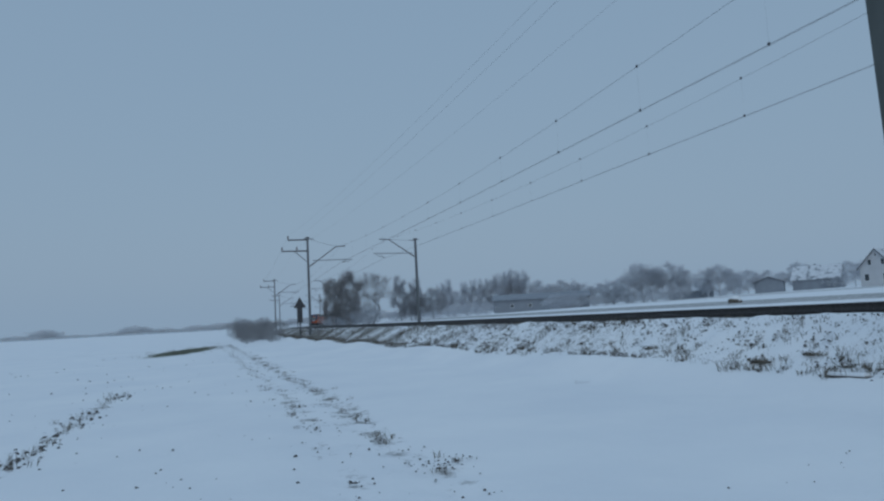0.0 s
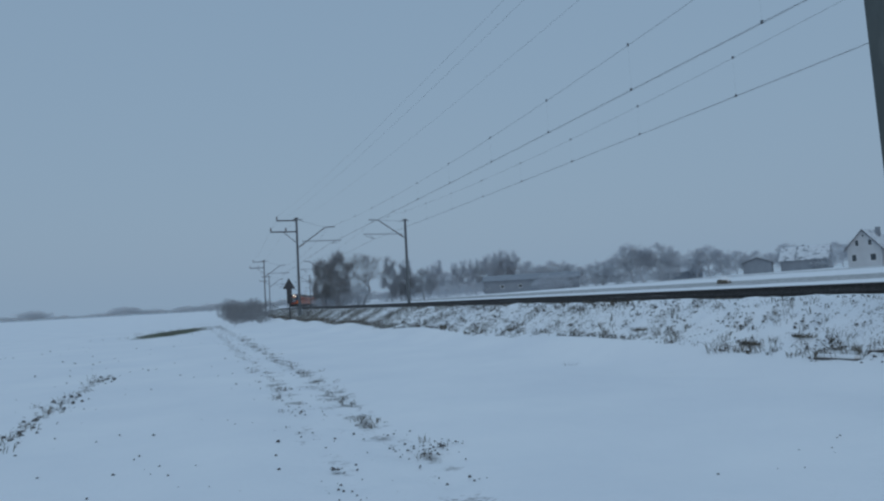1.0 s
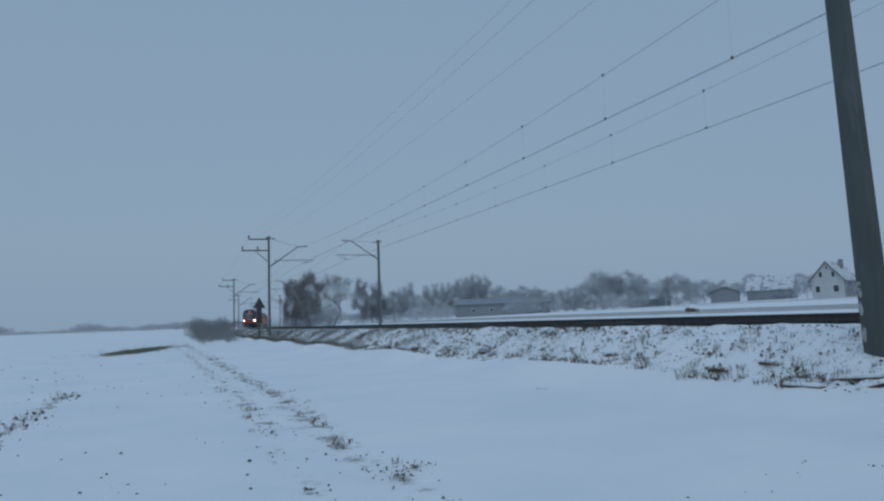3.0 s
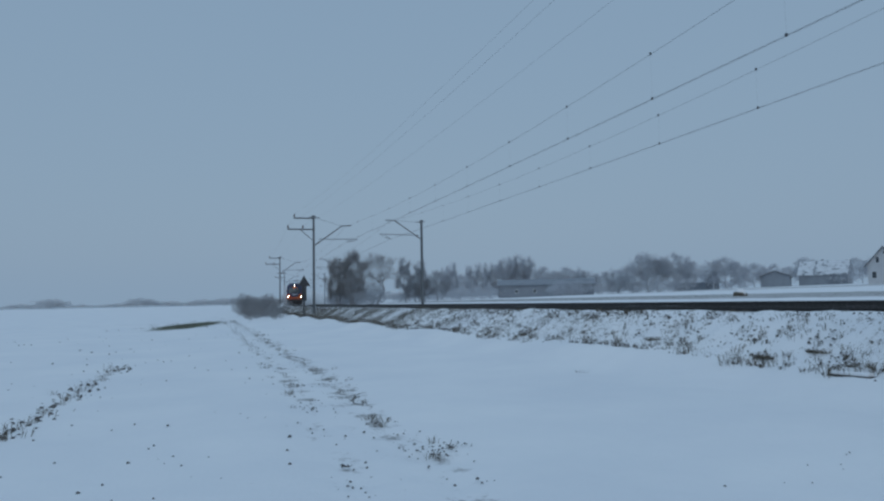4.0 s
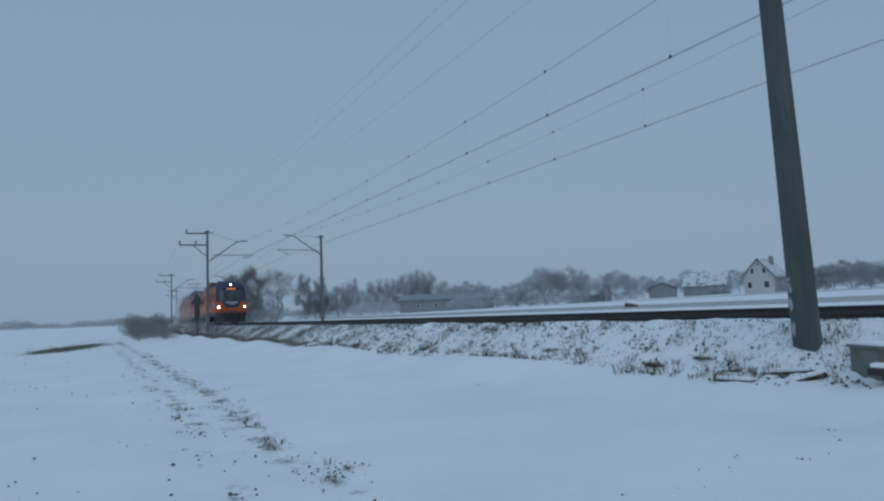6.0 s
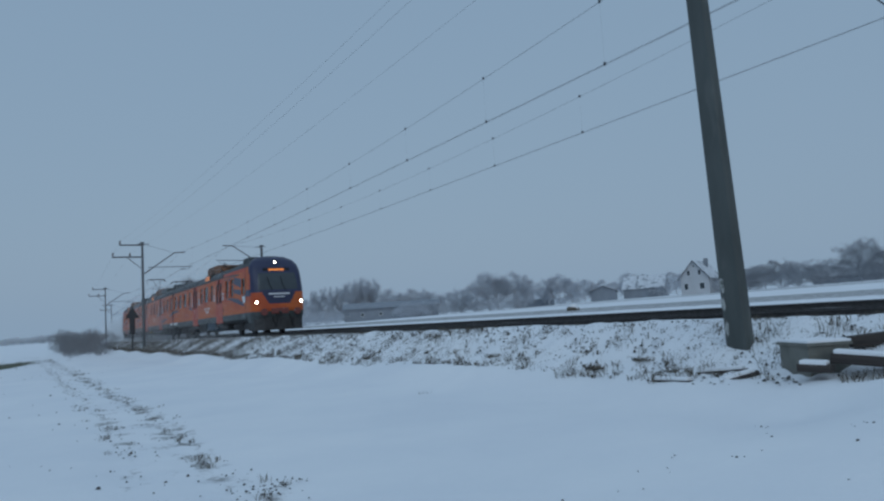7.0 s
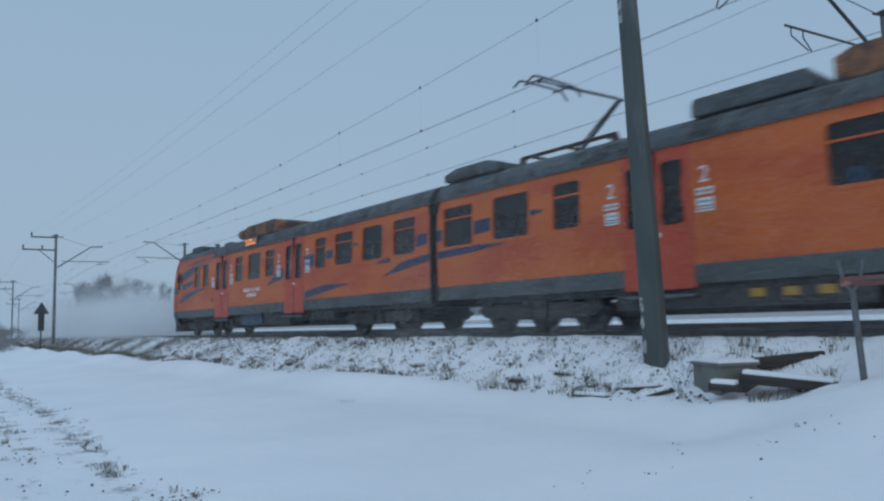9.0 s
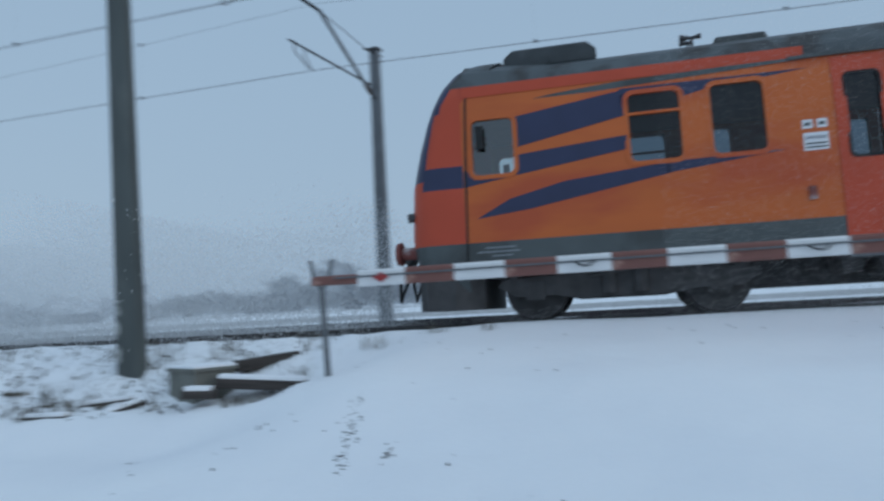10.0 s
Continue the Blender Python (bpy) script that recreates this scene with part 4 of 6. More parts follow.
ZW0, ZW1 = 2.04, 3.05
TAIL_WINDOWS = [(8.99, 9.64, 2.05, 2.92, False), (6.63, 7.36, ZW0, ZW1, True), (5.53, 6.25, ZW0, ZW1, False), (1.72, 2.50, ZW0, ZW1, True), (0.02, 1.17, ZW0, ZW1, False),
                (-1.22, -0.45, ZW0, ZW1, True), (-5.10, -4.38, ZW0, ZW1, True), (-6.80, -5.70, ZW0, ZW1, True), (-8.45, -7.33, ZW0, ZW1, False), (-10.05, -8.98, ZW0, ZW1, True)]
TAIL_DOORS = [(3.18, 4.68), (-3.55, -2.08)]
CAB_STRIPES = [[(8.98, 2.9), (8.98, 2.43), (7.39, 2.74), (7.39, 3.12)], [(7.45, 2.73), (7.45, 3.14), (4.94, 3.13), (6.31, 2.99)], [(8.98, 2.32), (8.98, 2.02), (7.39, 2.25), (7.39, 2.45)], [(9.60, 1.42), (8.8, 1.51), (6.83, 1.85), (6.83, 2.01), (8.3, 1.87), (9.1, 1.68)], [(6.88, 1.85), (5.3, 2.03), (6.88, 2.01)], [(9.77, 1.90), (9.77, 2.14), (9.05, 2.07), (9.05, 2.01)]]
TAIL_STRIPES = CAB_STRIPES + [[(-0.5, 1.67), (-2.0, 1.90), (-2.0, 2.28), (-1.3, 2.04)], [(-3.62, 1.09), (-3.62, 1.34), (-5.0, 1.50), (-6.7, 1.44), (-5.2, 1.28)],
                              [(-8.4, 1.50), (-9.4, 1.86), (-10.68, 1.97), (-10.68, 1.78)], [(-7.9, 1.90), (-8.8, 2.04), (-8.9, 1.90)], [(-5.15, 2.28), (-5.6, 2.32), (-5.6, 2.60), (-5.15, 2.56)],
                              [(-3.6, 2.14), (-4.36, 2.14), (-4.36, 2.56), (-3.6, 2.56)], [(-6.85, 2.53), (-7.2, 2.58), (-6.85, 2.66)], [(-10.1, 2.18), (-10.6, 2.23), (-10.6, 2.51), (-10.1, 2.51)]]
HEAD_WINDOWS = [(8.99, 9.64, 2.05, 2.92, False), (6.63, 7.36, ZW0, ZW1, True), (5.53, 6.25, ZW0, ZW1, False), (1.72, 2.50, ZW0, ZW1, True), (0.02, 1.17, ZW0, ZW1, False),
                (-1.15, -0.35, ZW0, ZW1, True), (-4.95, -4.15, ZW0, ZW1, True), (-6.75, -5.58, ZW0, ZW1, False), (-8.50, -7.35, ZW0, ZW1, True), (-10.28, -9.15, ZW0, ZW1, True)]
HEAD_DOORS = [(3.25, 4.75), (-3.47, -1.97)]
HEAD_STRIPES = CAB_STRIPES + [[(-3.4, 1.67), (-4.9, 1.90), (-4.0, 2.01)], [(-0.98, 2.04), (-1.7, 2.04), (-1.7, 2.43), (-0.98, 2.43)], [(0.0, 2.23), (-0.12, 2.25), (-0.12, 2.60), (0.0, 2.60)], [(-7.1, 2.37), (-6.6, 2.53), (-7.1, 2.65)],
                              [(-8.0, 1.86), (-9.0, 1.97), (-10.68, 1.95), (-10.68, 1.72), (-9.0, 1.81)], [(-8.34, 2.32), (-8.9, 2.32), (-8.9, 2.65), (-8.34, 2.65)]]
MID_WINDOWS = [(9.62, 10.74, ZW0, ZW1, True), (7.76, 8.94, ZW0, ZW1, False), (6.30, 7.06, ZW0, ZW1, True), (0.40, 1.48, ZW0, ZW1, True), (-1.50, -0.32, ZW0, ZW1, False),
               (-3.02, -2.27, ZW0, ZW1, True), (-7.17, -6.40, ZW0, ZW1, True), (-9.08, -7.90, ZW0, ZW1, False), (-10.75, -9.65, ZW0, ZW1, True)]
MID_DOORS = [(3.80, 5.28), (-5.38, -3.92)]
MID_STRIPES = [[(10.98, 1.78), (10.98, 1.97), (9.5, 2.01), (8.42, 1.95), (9.6, 1.84)], [(8.98, 2.28), (9.58, 2.25), (9.58, 2.58), (8.98, 2.60)], [(10.78, 2.23), (11.0, 2.23), (11.0, 2.53), (10.78, 2.53)], [(7.7, 2.43), (7.25, 2.53), (7.7, 2.60)],
               [(-2.3, 1.65), (-3.75, 1.86), (-3.75, 2.15), (-3.1, 2.04)], [(-5.5, 2.04), (-6.36, 2.04), (-6.36, 2.53), (-5.5, 2.53)], [(-7.2, 2.28), (-7.85, 2.32), (-7.85, 2.60), (-7.2, 2.56)],
               [(-5.45, 1.11), (-5.45, 1.39), (-7.0, 1.54), (-8.6, 1.48), (-7.0, 1.26)], [(-9.2, 1.50), (-10.2, 1.81), (-11.0, 1.90), (-11.0, 1.72)], [(-8.9, 1.87), (-9.6, 2.00), (-9.7, 1.90)]]


def number_bars(car, y, z):
    """The car's long registration, which stays plain pale bars."""
    for side in (-1, 1):
        bm = bmesh.new()
        u = y - 0.80
        rnd = random.Random(9)
        for row, (zz, count) in enumerate(((z + 0.20, 12), (z, 7))):
            u = y - 0.066 * count
            for k in range(count):
                if rnd.random() < 0.85:
                    a, b = sorted((side * (HALF_W + 0.001), side * (HALF_W + 0.004)))
                    box(bm, a, b, u, u + 0.075, zz, zz + 0.14)
                u += 0.132
        part("number_bar", bm, M_WHITE, car, "pale unreadable registration bars")


def end_board(car, y0, y1):
    for side in (-1, 1):
        bm = bmesh.new()
        box(bm, min(side * 1.43, side * 1.452), max(side * 1.43, side * 1.452), y0, y1, 0.90, 1.06, bevel=0.008)
        part("end_board", bm, M_WHITE, car, "long pale board on the lower band")


JOINT_Z = (0.75, 1.4, 2.0, 2.2, 2.4, 2.6, 2.8, 3.0, 3.15, 3.28)


def control_car(name_label, windows, doors, stripes, lit):
    car = thing("rail_car", name_label, "train car", group="cars of the electric train")
    build_car_body(car, -10.68, 9.78, windows, doors, stripes, [(4.95, False), (2.86, True), (-1.62 if not lit else -1.35, True), (-3.85 if not lit else -3.6, True)], wide_frames=(0, 1, 2))
    nose(car, lit)
    build_roof(car, -10.68, 9.76, True)
    bm = bmesh.new()
    box(bm, -1.40, 1.40, -10.68, -10.62, 0.73, 3.28)
    part("end_wall", bm, M_RUBBER, car)
    bm = bmesh.new()
    box(bm, -1.38, 1.38, 8.2, 8.24, 1.05, 3.2)
    part("cab_bulkhead", bm, M_INNER, car)
    bm = bmesh.new()
    box(bm, -0.9, 0.9, -10.95, -10.66, 0.9, 3.3)
    part("gangway_bellows", bm, M_RUBBER, car)
    if lit:
        end_board(car, -10.58, -9.05)
    bogie(car, 7.55)
    bogie(car, -7.55)
    underframe(car, [(0.2, 2.2, 0.30, M_BLUEGREY, 1.30), (-2.3, -0.1, 0.28, M_UNDER, 1.32), (2.35, 3.15, 0.42, M_UNDER, 1.2), (-5.3, -2.6, 0.40, M_UNDER, 1.25)])
    for y, r in ((3.52, 0.20), (4.06, 0.20), (4.58, 0.15)):
        for side in (-1, 1):
            bm = bmesh.new()
            tube(bm, [(side * 0.5, y, 0.47), (side * 1.16, y, 0.47), (side * 1.20, y, 0.47)], r, r * 0.96, sides=16)
            tube(bm, [(side * 1.0, y, 0.47 - r), (side * 1.0, y, 0.42 - r)], 0.02, sides=6)
            tank = part("air_reservoir", bm, M_UNDER, car, "dark round air reservoir")
            for w in (0.7, 1.05):
                bm = bmesh.new()
                prism(bm, [(y - r - 0.012, 0.74), (y - r - 0.012, 0.44), (y - 0.6 * r, 0.458 - 0.85 * r), (y + 0.6 * r, 0.458 - 0.85 * r), (y + r + 0.012, 0.44), (y + r + 0.012, 0.74)], "x", side * w - 0.02, side * w + 0.02)
                part("strap", bm, M_UNDER, tank)
    roof_unit(car, "ventilation_unit", 7.72, 9.14, 0.95, 4.08, M_DARKROOF_UNIT, "low dark louvred roof unit over the cab", 0.14)
    roof_unit(car, "roof_box", 5.2, 6.0, 0.55, 4.02, M_GREY, "small grey roof box", 0.05)
    roof_unit(car, "air_conditioner", -0.7, 2.65, 1.0, 4.30, M_RUST, "rust-stained brown roof air conditioner", 0.4)
    for x in (-0.85, 0.85):
        bm = bmesh.new()
        tube(bm, [(x, 2.65, 4.05), (x, 3.1, 4.05)], 0.20, sides=12)
        part("fan_housing", bm, M_RUST, car)
    bm = bmesh.new()
    tube(bm, [(-0.75, 6.32, 3.78), (-0.75, 6.32, 3.98)], 0.025, sides=6)
    for dy, r in ((0.17, 0.055), (-0.13, 0.045)):
        tube(bm, [(-0.75, 6.32, 3.98), (-0.75, 6.32 + dy * 0.6, 3.99), (-0.75, 6.32 + dy, 3.995)], 0.022, r, sides=10)
    tube(bm, [(-0.62, 6.36, 3.80), (-0.62, 6.36, 3.95)], 0.02, sides=6)
    tube(bm, [(-0.62, 6.30, 3.95), (-0.62, 6.48, 3.96)], 0.02, 0.045, sides=10)
    part("horn", bm, M_DARKSTEEL, car)
    side_display(car, 1.0)
    number_bars(car, 0.85, 1.38)
    for side in (-1, 1):
        bm = bmesh.new()
        for c, d in zip(JOINT_Z, JOINT_Z[1:]):
            face_out(bm, [(side * (wall_x(v) + 0.013), u - 0.028 * (v - 0.75), v) for u, v in ((9.755, c), (9.785, c), (9.785, d), (9.755, d))], side)
        part("cab_joint", bm, M_RUBBER, car, "dark joint behind the cab front")
        bm = bmesh.new()
        face_out(bm, [(side * (wall_x(3.2) + 0.006), u, v) for u, v in ((9.15, 3.085), (7.4, 3.165), (6.0, 3.215), (4.85, 3.262), (4.85, 3.29), (6.0, 3.288), (7.4, 3.262), (8.4, 3.19))], side)
        part("roof_sweep", bm, M_GREY, car, "thin grey sweep under the roof edge")
        for row, (u0, u1, v) in enumerate(((9.05, 9.5, 0.97), (9.0, 9.62, 0.91), (9.1, 9.4, 0.85))):
            bm = bmesh.new()
            face_out(bm, [(side * (HALF_W + 0.004), u, w) for u, w in ((u0, v), (u1, v), (u1, v + 0.025), (u0, v + 0.025))], side)
            part("small_print", bm, M_CLADDING, car, "faint unreadable print on the lower band")
        if lit:
            bm = bmesh.new()
            face_out(bm, [(side * (HALF_W + 0.006), u, v) for u, v in ((9.05, 1.95), (9.72, 1.95), (9.72, 1.62), (9.30, 1.58))], side)
            part("pale_patch", bm, M_WHITE, car, "pale patch under the cab window")
        bm = bmesh.new()
        box(bm, min(side * 1.44, side * 1.47), max(side * 1.44, side * 1.47), 5.0, 5.1, 1.32, 1.5, bevel=0.01)
        part("socket_cover", bm, M_BUFFER, car, "small dark socket cover")
    return car


def pantograph(car, y, raised):
    bm = bmesh.new()
    for dy in (-1.35, 1.35):
        for x in (-0.55, 0.55):
            tube(bm, [(x, y + dy, 3.80), (x, y + dy, 4.03)], 0.09, sides=10)
    for x in (-0.55, 0.55):
        tube(bm, [(x, y - 1.4, 4.05), (x, y + 1.4, 4.05)], 0.045, sides=6)
    for dy in (-1.1, 0, 1.1):
        tube(bm, [(-0.6, y + dy, 4.05), (0.6, y + dy, 4.05)], 0.04, sides=6)
    base = part("pantograph_base", bm, M_PANTO, car, "rust-red pantograph frame on insulators")
    bm = bmesh.new()
    knee = (y - 1.15, 4.95) if raised else (y - 1.3, 4.42)
    head = (y + 0.95, 6.02 - LIFT) if raised else (y + 0.9, 4.55)
    tube(bm, [(0, y, 4.07), (0, *knee)], 0.05, 0.04, sides=6)
    tube(bm, [(0.12, y + 0.35, 4.07), (0.1, knee[0] + 0.15, knee[1] + 0.05)], 0.022, sides=5)
    for x in (-0.35, 0.35):
        tube(bm, [(x * 0.4, *knee), (x, *head)], 0.025, sides=6)
    part("arm", bm, M_DARKSTEEL, base)
    bm = bmesh.new()
    for dy in (-0.22, 0.22):
        tube(bm, [(-0.95, head[0] + dy, head[1] - 0.22), (-0.75, head[0] + dy, head[1] - 0.02), (-0.5, head[0] + dy, head[1]), (0.5, head[0] + dy, head[1]), (0.75, head[0] + dy, head[1] - 0.02), (0.95, head[0] + dy, head[1] - 0.22)], 0.026, sides=6)
    for x in (-0.5, 0.5):
        tube(bm, [(x, head[0] - 0.3, head[1] - 0.06), (x, head[0] + 0.3, head[1] - 0.06)], 0.022, sides=5)
        tube(bm, [(x, head[0] - 0.3, head[1] - 0.06), (x, head[0] - 0.55, head[1] - 0.2)], 0.016, sides=5)
    part("collector_head", bm, M_DARKSTEEL, base)


M_PANTO = material("rust_red_steel", (0.075, 0.045, 0.042), 0.7, 0.2, vary=0.3, scale=8)


def motor_car():
    car = thing("rail_car", "orange electric motor car with pantographs and navy swooshes", "train car", group="cars of the electric train")
    build_car_body(car, -11.0, 11.0, MID_WINDOWS, MID_DOORS, MID_STRIPES, [(5.52, True), (3.52, True), (-3.6, True), (-5.75, True)])
    build_roof(car, -11.0, 11.0)
    for y in (-11.0, 10.94):
        bm = bmesh.new()
        box(bm, -1.40, 1.40, y, y + 0.06, 0.73, 3.28)
        part("end_wall", bm, M_RUBBER, car)
    end_board(car, -10.95, -9.8)
    bogie(car, 8.0, 2.7)
    bogie(car, -8.0, 2.7)
    underframe(car, [(1.0, 5.6, 0.30, M_UNDER, 1.33), (-3.6, 0.6, 0.26, M_UNDER, 1.33), (-5.6, -4.0, 0.40, M_UNDER, 1.25)])
    bm = bmesh.new()
    for y in (2.75, 2.2, 1.65):
        box(bm, -1.352, -1.33, y - 0.12, y + 0.12, 0.46, 0.60)
    part("yellow_mark", bm, material("yellow_mark_paint", (0.45, 0.26, 0.05), 0.6, vary=0.2), car, "small yellow marks")
    roof_unit(car, "vent_housing", 8.9, 10.98, 1.15, 4.08, M_ROOF, "grey roof vent housing", 0.45)
    roof_unit(car, "vent_housing", -10.98, -9.7, 1.15, 4.08, M_ROOF, "grey roof vent housing", 0.35)
    roof_unit(car, "resistor_box", 1.75, 3.9, 1.08, 4.12, M_GREY, "grey roof resistor box", 0.06)
    roof_unit(car, "air_conditioner", -1.2, 1.45, 0.95, 4.30, M_RUST, "rust-stained brown roof air conditioner", 0.3)
    roof_unit(car, "air_conditioner", -3.0, -1.35, 0.95, 4.30, M_RUST, "rust-stained brown roof air conditioner", 0.25)
    roof_unit(car, "resistor_box", -5.75, -3.15, 1.08, 4.12, M_GREY, "grey roof resistor box", 0.06)
    pantograph(car, 7.35, True)
    pantograph(car, -7.9, False)
    side_display(car, 0.0)
    number_bars(car, -0.9, 1.38)
    return car


head_car = control_car("orange leading train car with lit headlights and navy swooshes", HEAD_WINDOWS, HEAD_DOORS, HEAD_STRIPES, True)
mid_car = motor_car()
tail_car = control_car("orange trailing train car with navy swooshes", TAIL_WINDOWS, TAIL_DOORS, TAIL_STRIPES, False)
CARS = ((head_car, -21.95, 180), (mid_car, 0.0, 0), (tail_car, 21.97, 0))
SPEED = 32.7


# ---- snow dust whirled up by the train: drifting clouds of fine flakes ----
def dust_cloud(length, width, tall, count, seed, size, reach=9.0, rise=1.7):
    """Fine snow grains, thickest near the ground, in billows along the line."""
    rng = np.random.default_rng(seed)
    y = rng.normal(0, length * 0.33, count)
    y = np.where(y < -0.42 * length, -y, y)
    table = np.array([0.46 + 0.7 * abs(noise.noise(Vector((v * 0.16, seed, 0)))) for v in np.arange(-80, 80, 0.25)])
    z = tall * np.interp(y, np.arange(-80, 80, 0.25), table) * rng.random(count) ** rise
    x = np.clip(rng.normal(0, 1, count) * width * (0.35 + 0.25 * z / tall), -reach, reach)
    centre = np.stack([x, y, z], axis=1)
    co = (centre[:, None, :] + rng.uniform(-size, size, (count, 3, 3))).reshape(-1, 3)
    me = bpy.data.meshes.new("snow_dust")
    me.from_pydata(co.tolist(), [], np.arange(count * 3).reshape(-1, 3).tolist())
    me.materials.append(M_DUST)
    return me


DUST = []


def add_dust(me, s, offset, label):
    ob = new("snow_dust", me)
    tagged(ob, label, "snow dust", kind="stuff")
    DUST.append((ob, s, offset))


wake_mesh = dust_cloud(20, 2.8, 4.6, 600000, 11, 0.021)
wake_high = dust_cloud(26, 3.6, 5.6, 200000, 12, 0.040)
skirt_mesh = dust_cloud(22, 1.9, 0.8, 170000, 13, 0.0095, 1.5, 2.0)


def veil_mesh(count, seed, size):
    """Thin flecks beside a car for snow dust and distance haze, thickest near the ground."""
    rng = np.random.default_rng(seed)
    y = rng.uniform(-11.5, 11.5, count)
    z = 0.1 + 4.6 * rng.random(count) ** 1.35
    x = (1.55 + 0.9 * rng.random(count) ** 1.5) * np.where(rng.random(count) < 0.68, -1, 1)
    centre = np.stack([x, y, z], axis=1)
    co = (centre[:, None, :] + rng.uniform(-size, size, (count, 3, 3))).reshape(-1, 3)
    me = bpy.data.meshes.new("snow_dust")
    me.from_pydata(co.tolist(), [], np.arange(count * 3).reshape(-1, 3).tolist())
    me.materials.append(M_VEIL)
    return me


thin_veil, thick_veil = veil_mesh(210000, 15, 0.008), veil_mesh(380000, 16, 0.008)
# veils added to fade the cars as distance haze would
for veil, s in ((thin_veil, -18.5), (thick_veil, 1.0), (thin_veil, 17.5)):
    add_dust(veil, s, 0.0, "thin flecks beside the train for snow dust and distance haze")
for s in (-21.7, 0.0, 21.0):
    add_dust(skirt_mesh, s, 0.0, "low snow dust swirling under the moving train")
for s in (41.8, 50.0):
    add_dust(wake_mesh, s, 0.4, "thick snow dust behind the last car")
for s in (57.0, 74.0, 98.0):
    add_dust(wake_high, s, 0.8, "snow dust hanging over the track behind the train")


# ---- the level crossing and things at the foot of the bank ----
def crossing_barrier():
    top = thing("crossing_barrier", "lowered red and white level crossing boom on a support fork", "barrier")
    # the boom from its tip along the road's edge of the line
    tip, tail = Vector((9.62, 3.42, 1.92)), Vector((9.25, -9.8, 1.96))
    d = (tail - tip).normalized()
    lengths = [0.60] * 22
    s = 0.0
    for i, ln in enumerate(lengths):
        a, b = tip + d * s, tip + d * (s + ln - 0.002)
        bm = bmesh.new()
        tall = 0.06 if i == 0 else 0.10
        prism(bm, rounded(-0.035, 0.035, -tall, tall, 0.03, 2), "y", 0, -(b - a).length)
        seg = part("segment", bm, M_BOOMRED if i % 2 == 0 else M_BOOMWHITE, top, "faded red boom segment" if i % 2 == 0 else "white boom segment")
        seg.matrix_basis = Matrix.Translation(a) @ pose(0, 0, 0, 0, 0, math.degrees(math.atan2(-d.x, d.y)) + 180)
        if i % 2 == 1:
            bm = bmesh.new()
            if i == 1:
                prism(bm, [(-0.20, 0.0), (-0.30, 0.06), (-0.40, 0.0), (-0.30, -0.06)], "x", -0.06, -0.036)
                part("reflector", bm, M_REDSIGN, seg, "dark red reflector")
            elif i % 4 == 1:
                tube(bm, [(-0.05, -0.42, 0.02), (-0.08, -0.35, -0.03), (-0.08, -0.27, -0.03), (-0.05, -0.20, 0.02)], 0.012, sides=5)
                part("hook", bm, M_DARKSTEEL, seg)
        s += ln
    bm = bmesh.new()
    tube(bm, [tip + d * 0.3 + Vector((-0.05, 0, 0.02)), tip + d * 12.9 + Vector((-0.05, 0, 0.03))], 0.012, sides=5)
    part("tension_wire", bm, M_STEEL, top)
    return top


crossing_barrier()

post = thing("boom_support", "rusty steel post with a forked top holding the boom", "post")
bm = bmesh.new()
tube(bm, [(9.60, 3.24, 0.5), (9.60, 3.27, 1.2), (9.61, 3.30, 1.82)], 0.042, 0.036, sides=8)
part("shaft", bm, M_STEEL, post)
for k in (-0.11, 0.11):
    bm = bmesh.new()
    tube(bm, [(9.61, 3.30, 1.80), (9.62, 3.30 + k * 0.8, 1.92), (9.62, 3.30 + k * 1.3, 2.18)], 0.024, sides=6)
    part("prong", bm, M_STEEL, post)

well = thing("cable_well", "low concrete cable box with a snow-covered lid", "concrete box", 10.0, 5.18, 0.0, -32)
bm = bmesh.new()
box(bm, -0.28, 0.28, -0.36, 0.36, 0.30, 0.87, bevel=0.012)
part("body", bm, M_BOXCONC, well)
bm = bmesh.new()
box(bm, -0.31, 0.31, -0.39, 0.39, 0.87, 0.91, bevel=0.01)
lid = part("lid", bm, M_BOXCONC, well)
bm = bmesh.new()
box(bm, -0.30, 0.30, -0.38, 0.38, 0.91, 0.945, bevel=0.015)
part("snow_cover", bm, M_SNOW, lid, "thin snow cap")


def beam(a, b, w, t, label, snowy=True):
    a, b = Vector(a), Vector(b)
    ln = (b - a).length
    ob = thing("timber_beam", label, "timber", group="old sleepers by the crossing")
    bm = bmesh.new()
    box(bm, 0, ln, -w / 2, w / 2, -t / 2, t / 2, bevel=0.02)
    part("baulk", bm, M_TIMBER, ob)
    if snowy:
        bm = bmesh.new()
        box(bm, 0.03, ln - 0.05, -w / 2 + 0.01, w / 2 - 0.01, t / 2 - 0.005, t / 2 + 0.05, bevel=0.022)
        part("snow_cover", bm, M_SNOW, ob, "ridge of lying snow")
    ob.matrix_basis = Matrix.Translation(a) @ (b - a).to_track_quat("X", "Z").to_matrix().to_4x4()
    return ob


beam((9.72, 4.80, 0.72), (10.0, 3.68, 0.62), 0.24, 0.13, "snow-topped old timber sleeper lying by the crossing")
beam((10.3, 4.85, 0.88), (10.9, 4.20, 0.96), 0.20, 0.15, "old dark timber sleeper propped on the bank", False)
for (xa, ya), (xb, yb), snowy in (((9.52, 7.5), (9.45, 6.75), True), ((9.85, 6.9), (9.95, 6.15), True), ((9.55, 6.3), (9.9, 5.95), True)):
    beam((xa, ya, height(xa, ya) - 0.03), (xb, yb, height(xb, yb) - 0.01), 0.14, 0.06, "dark broken sleeper half buried in the snow", snowy)
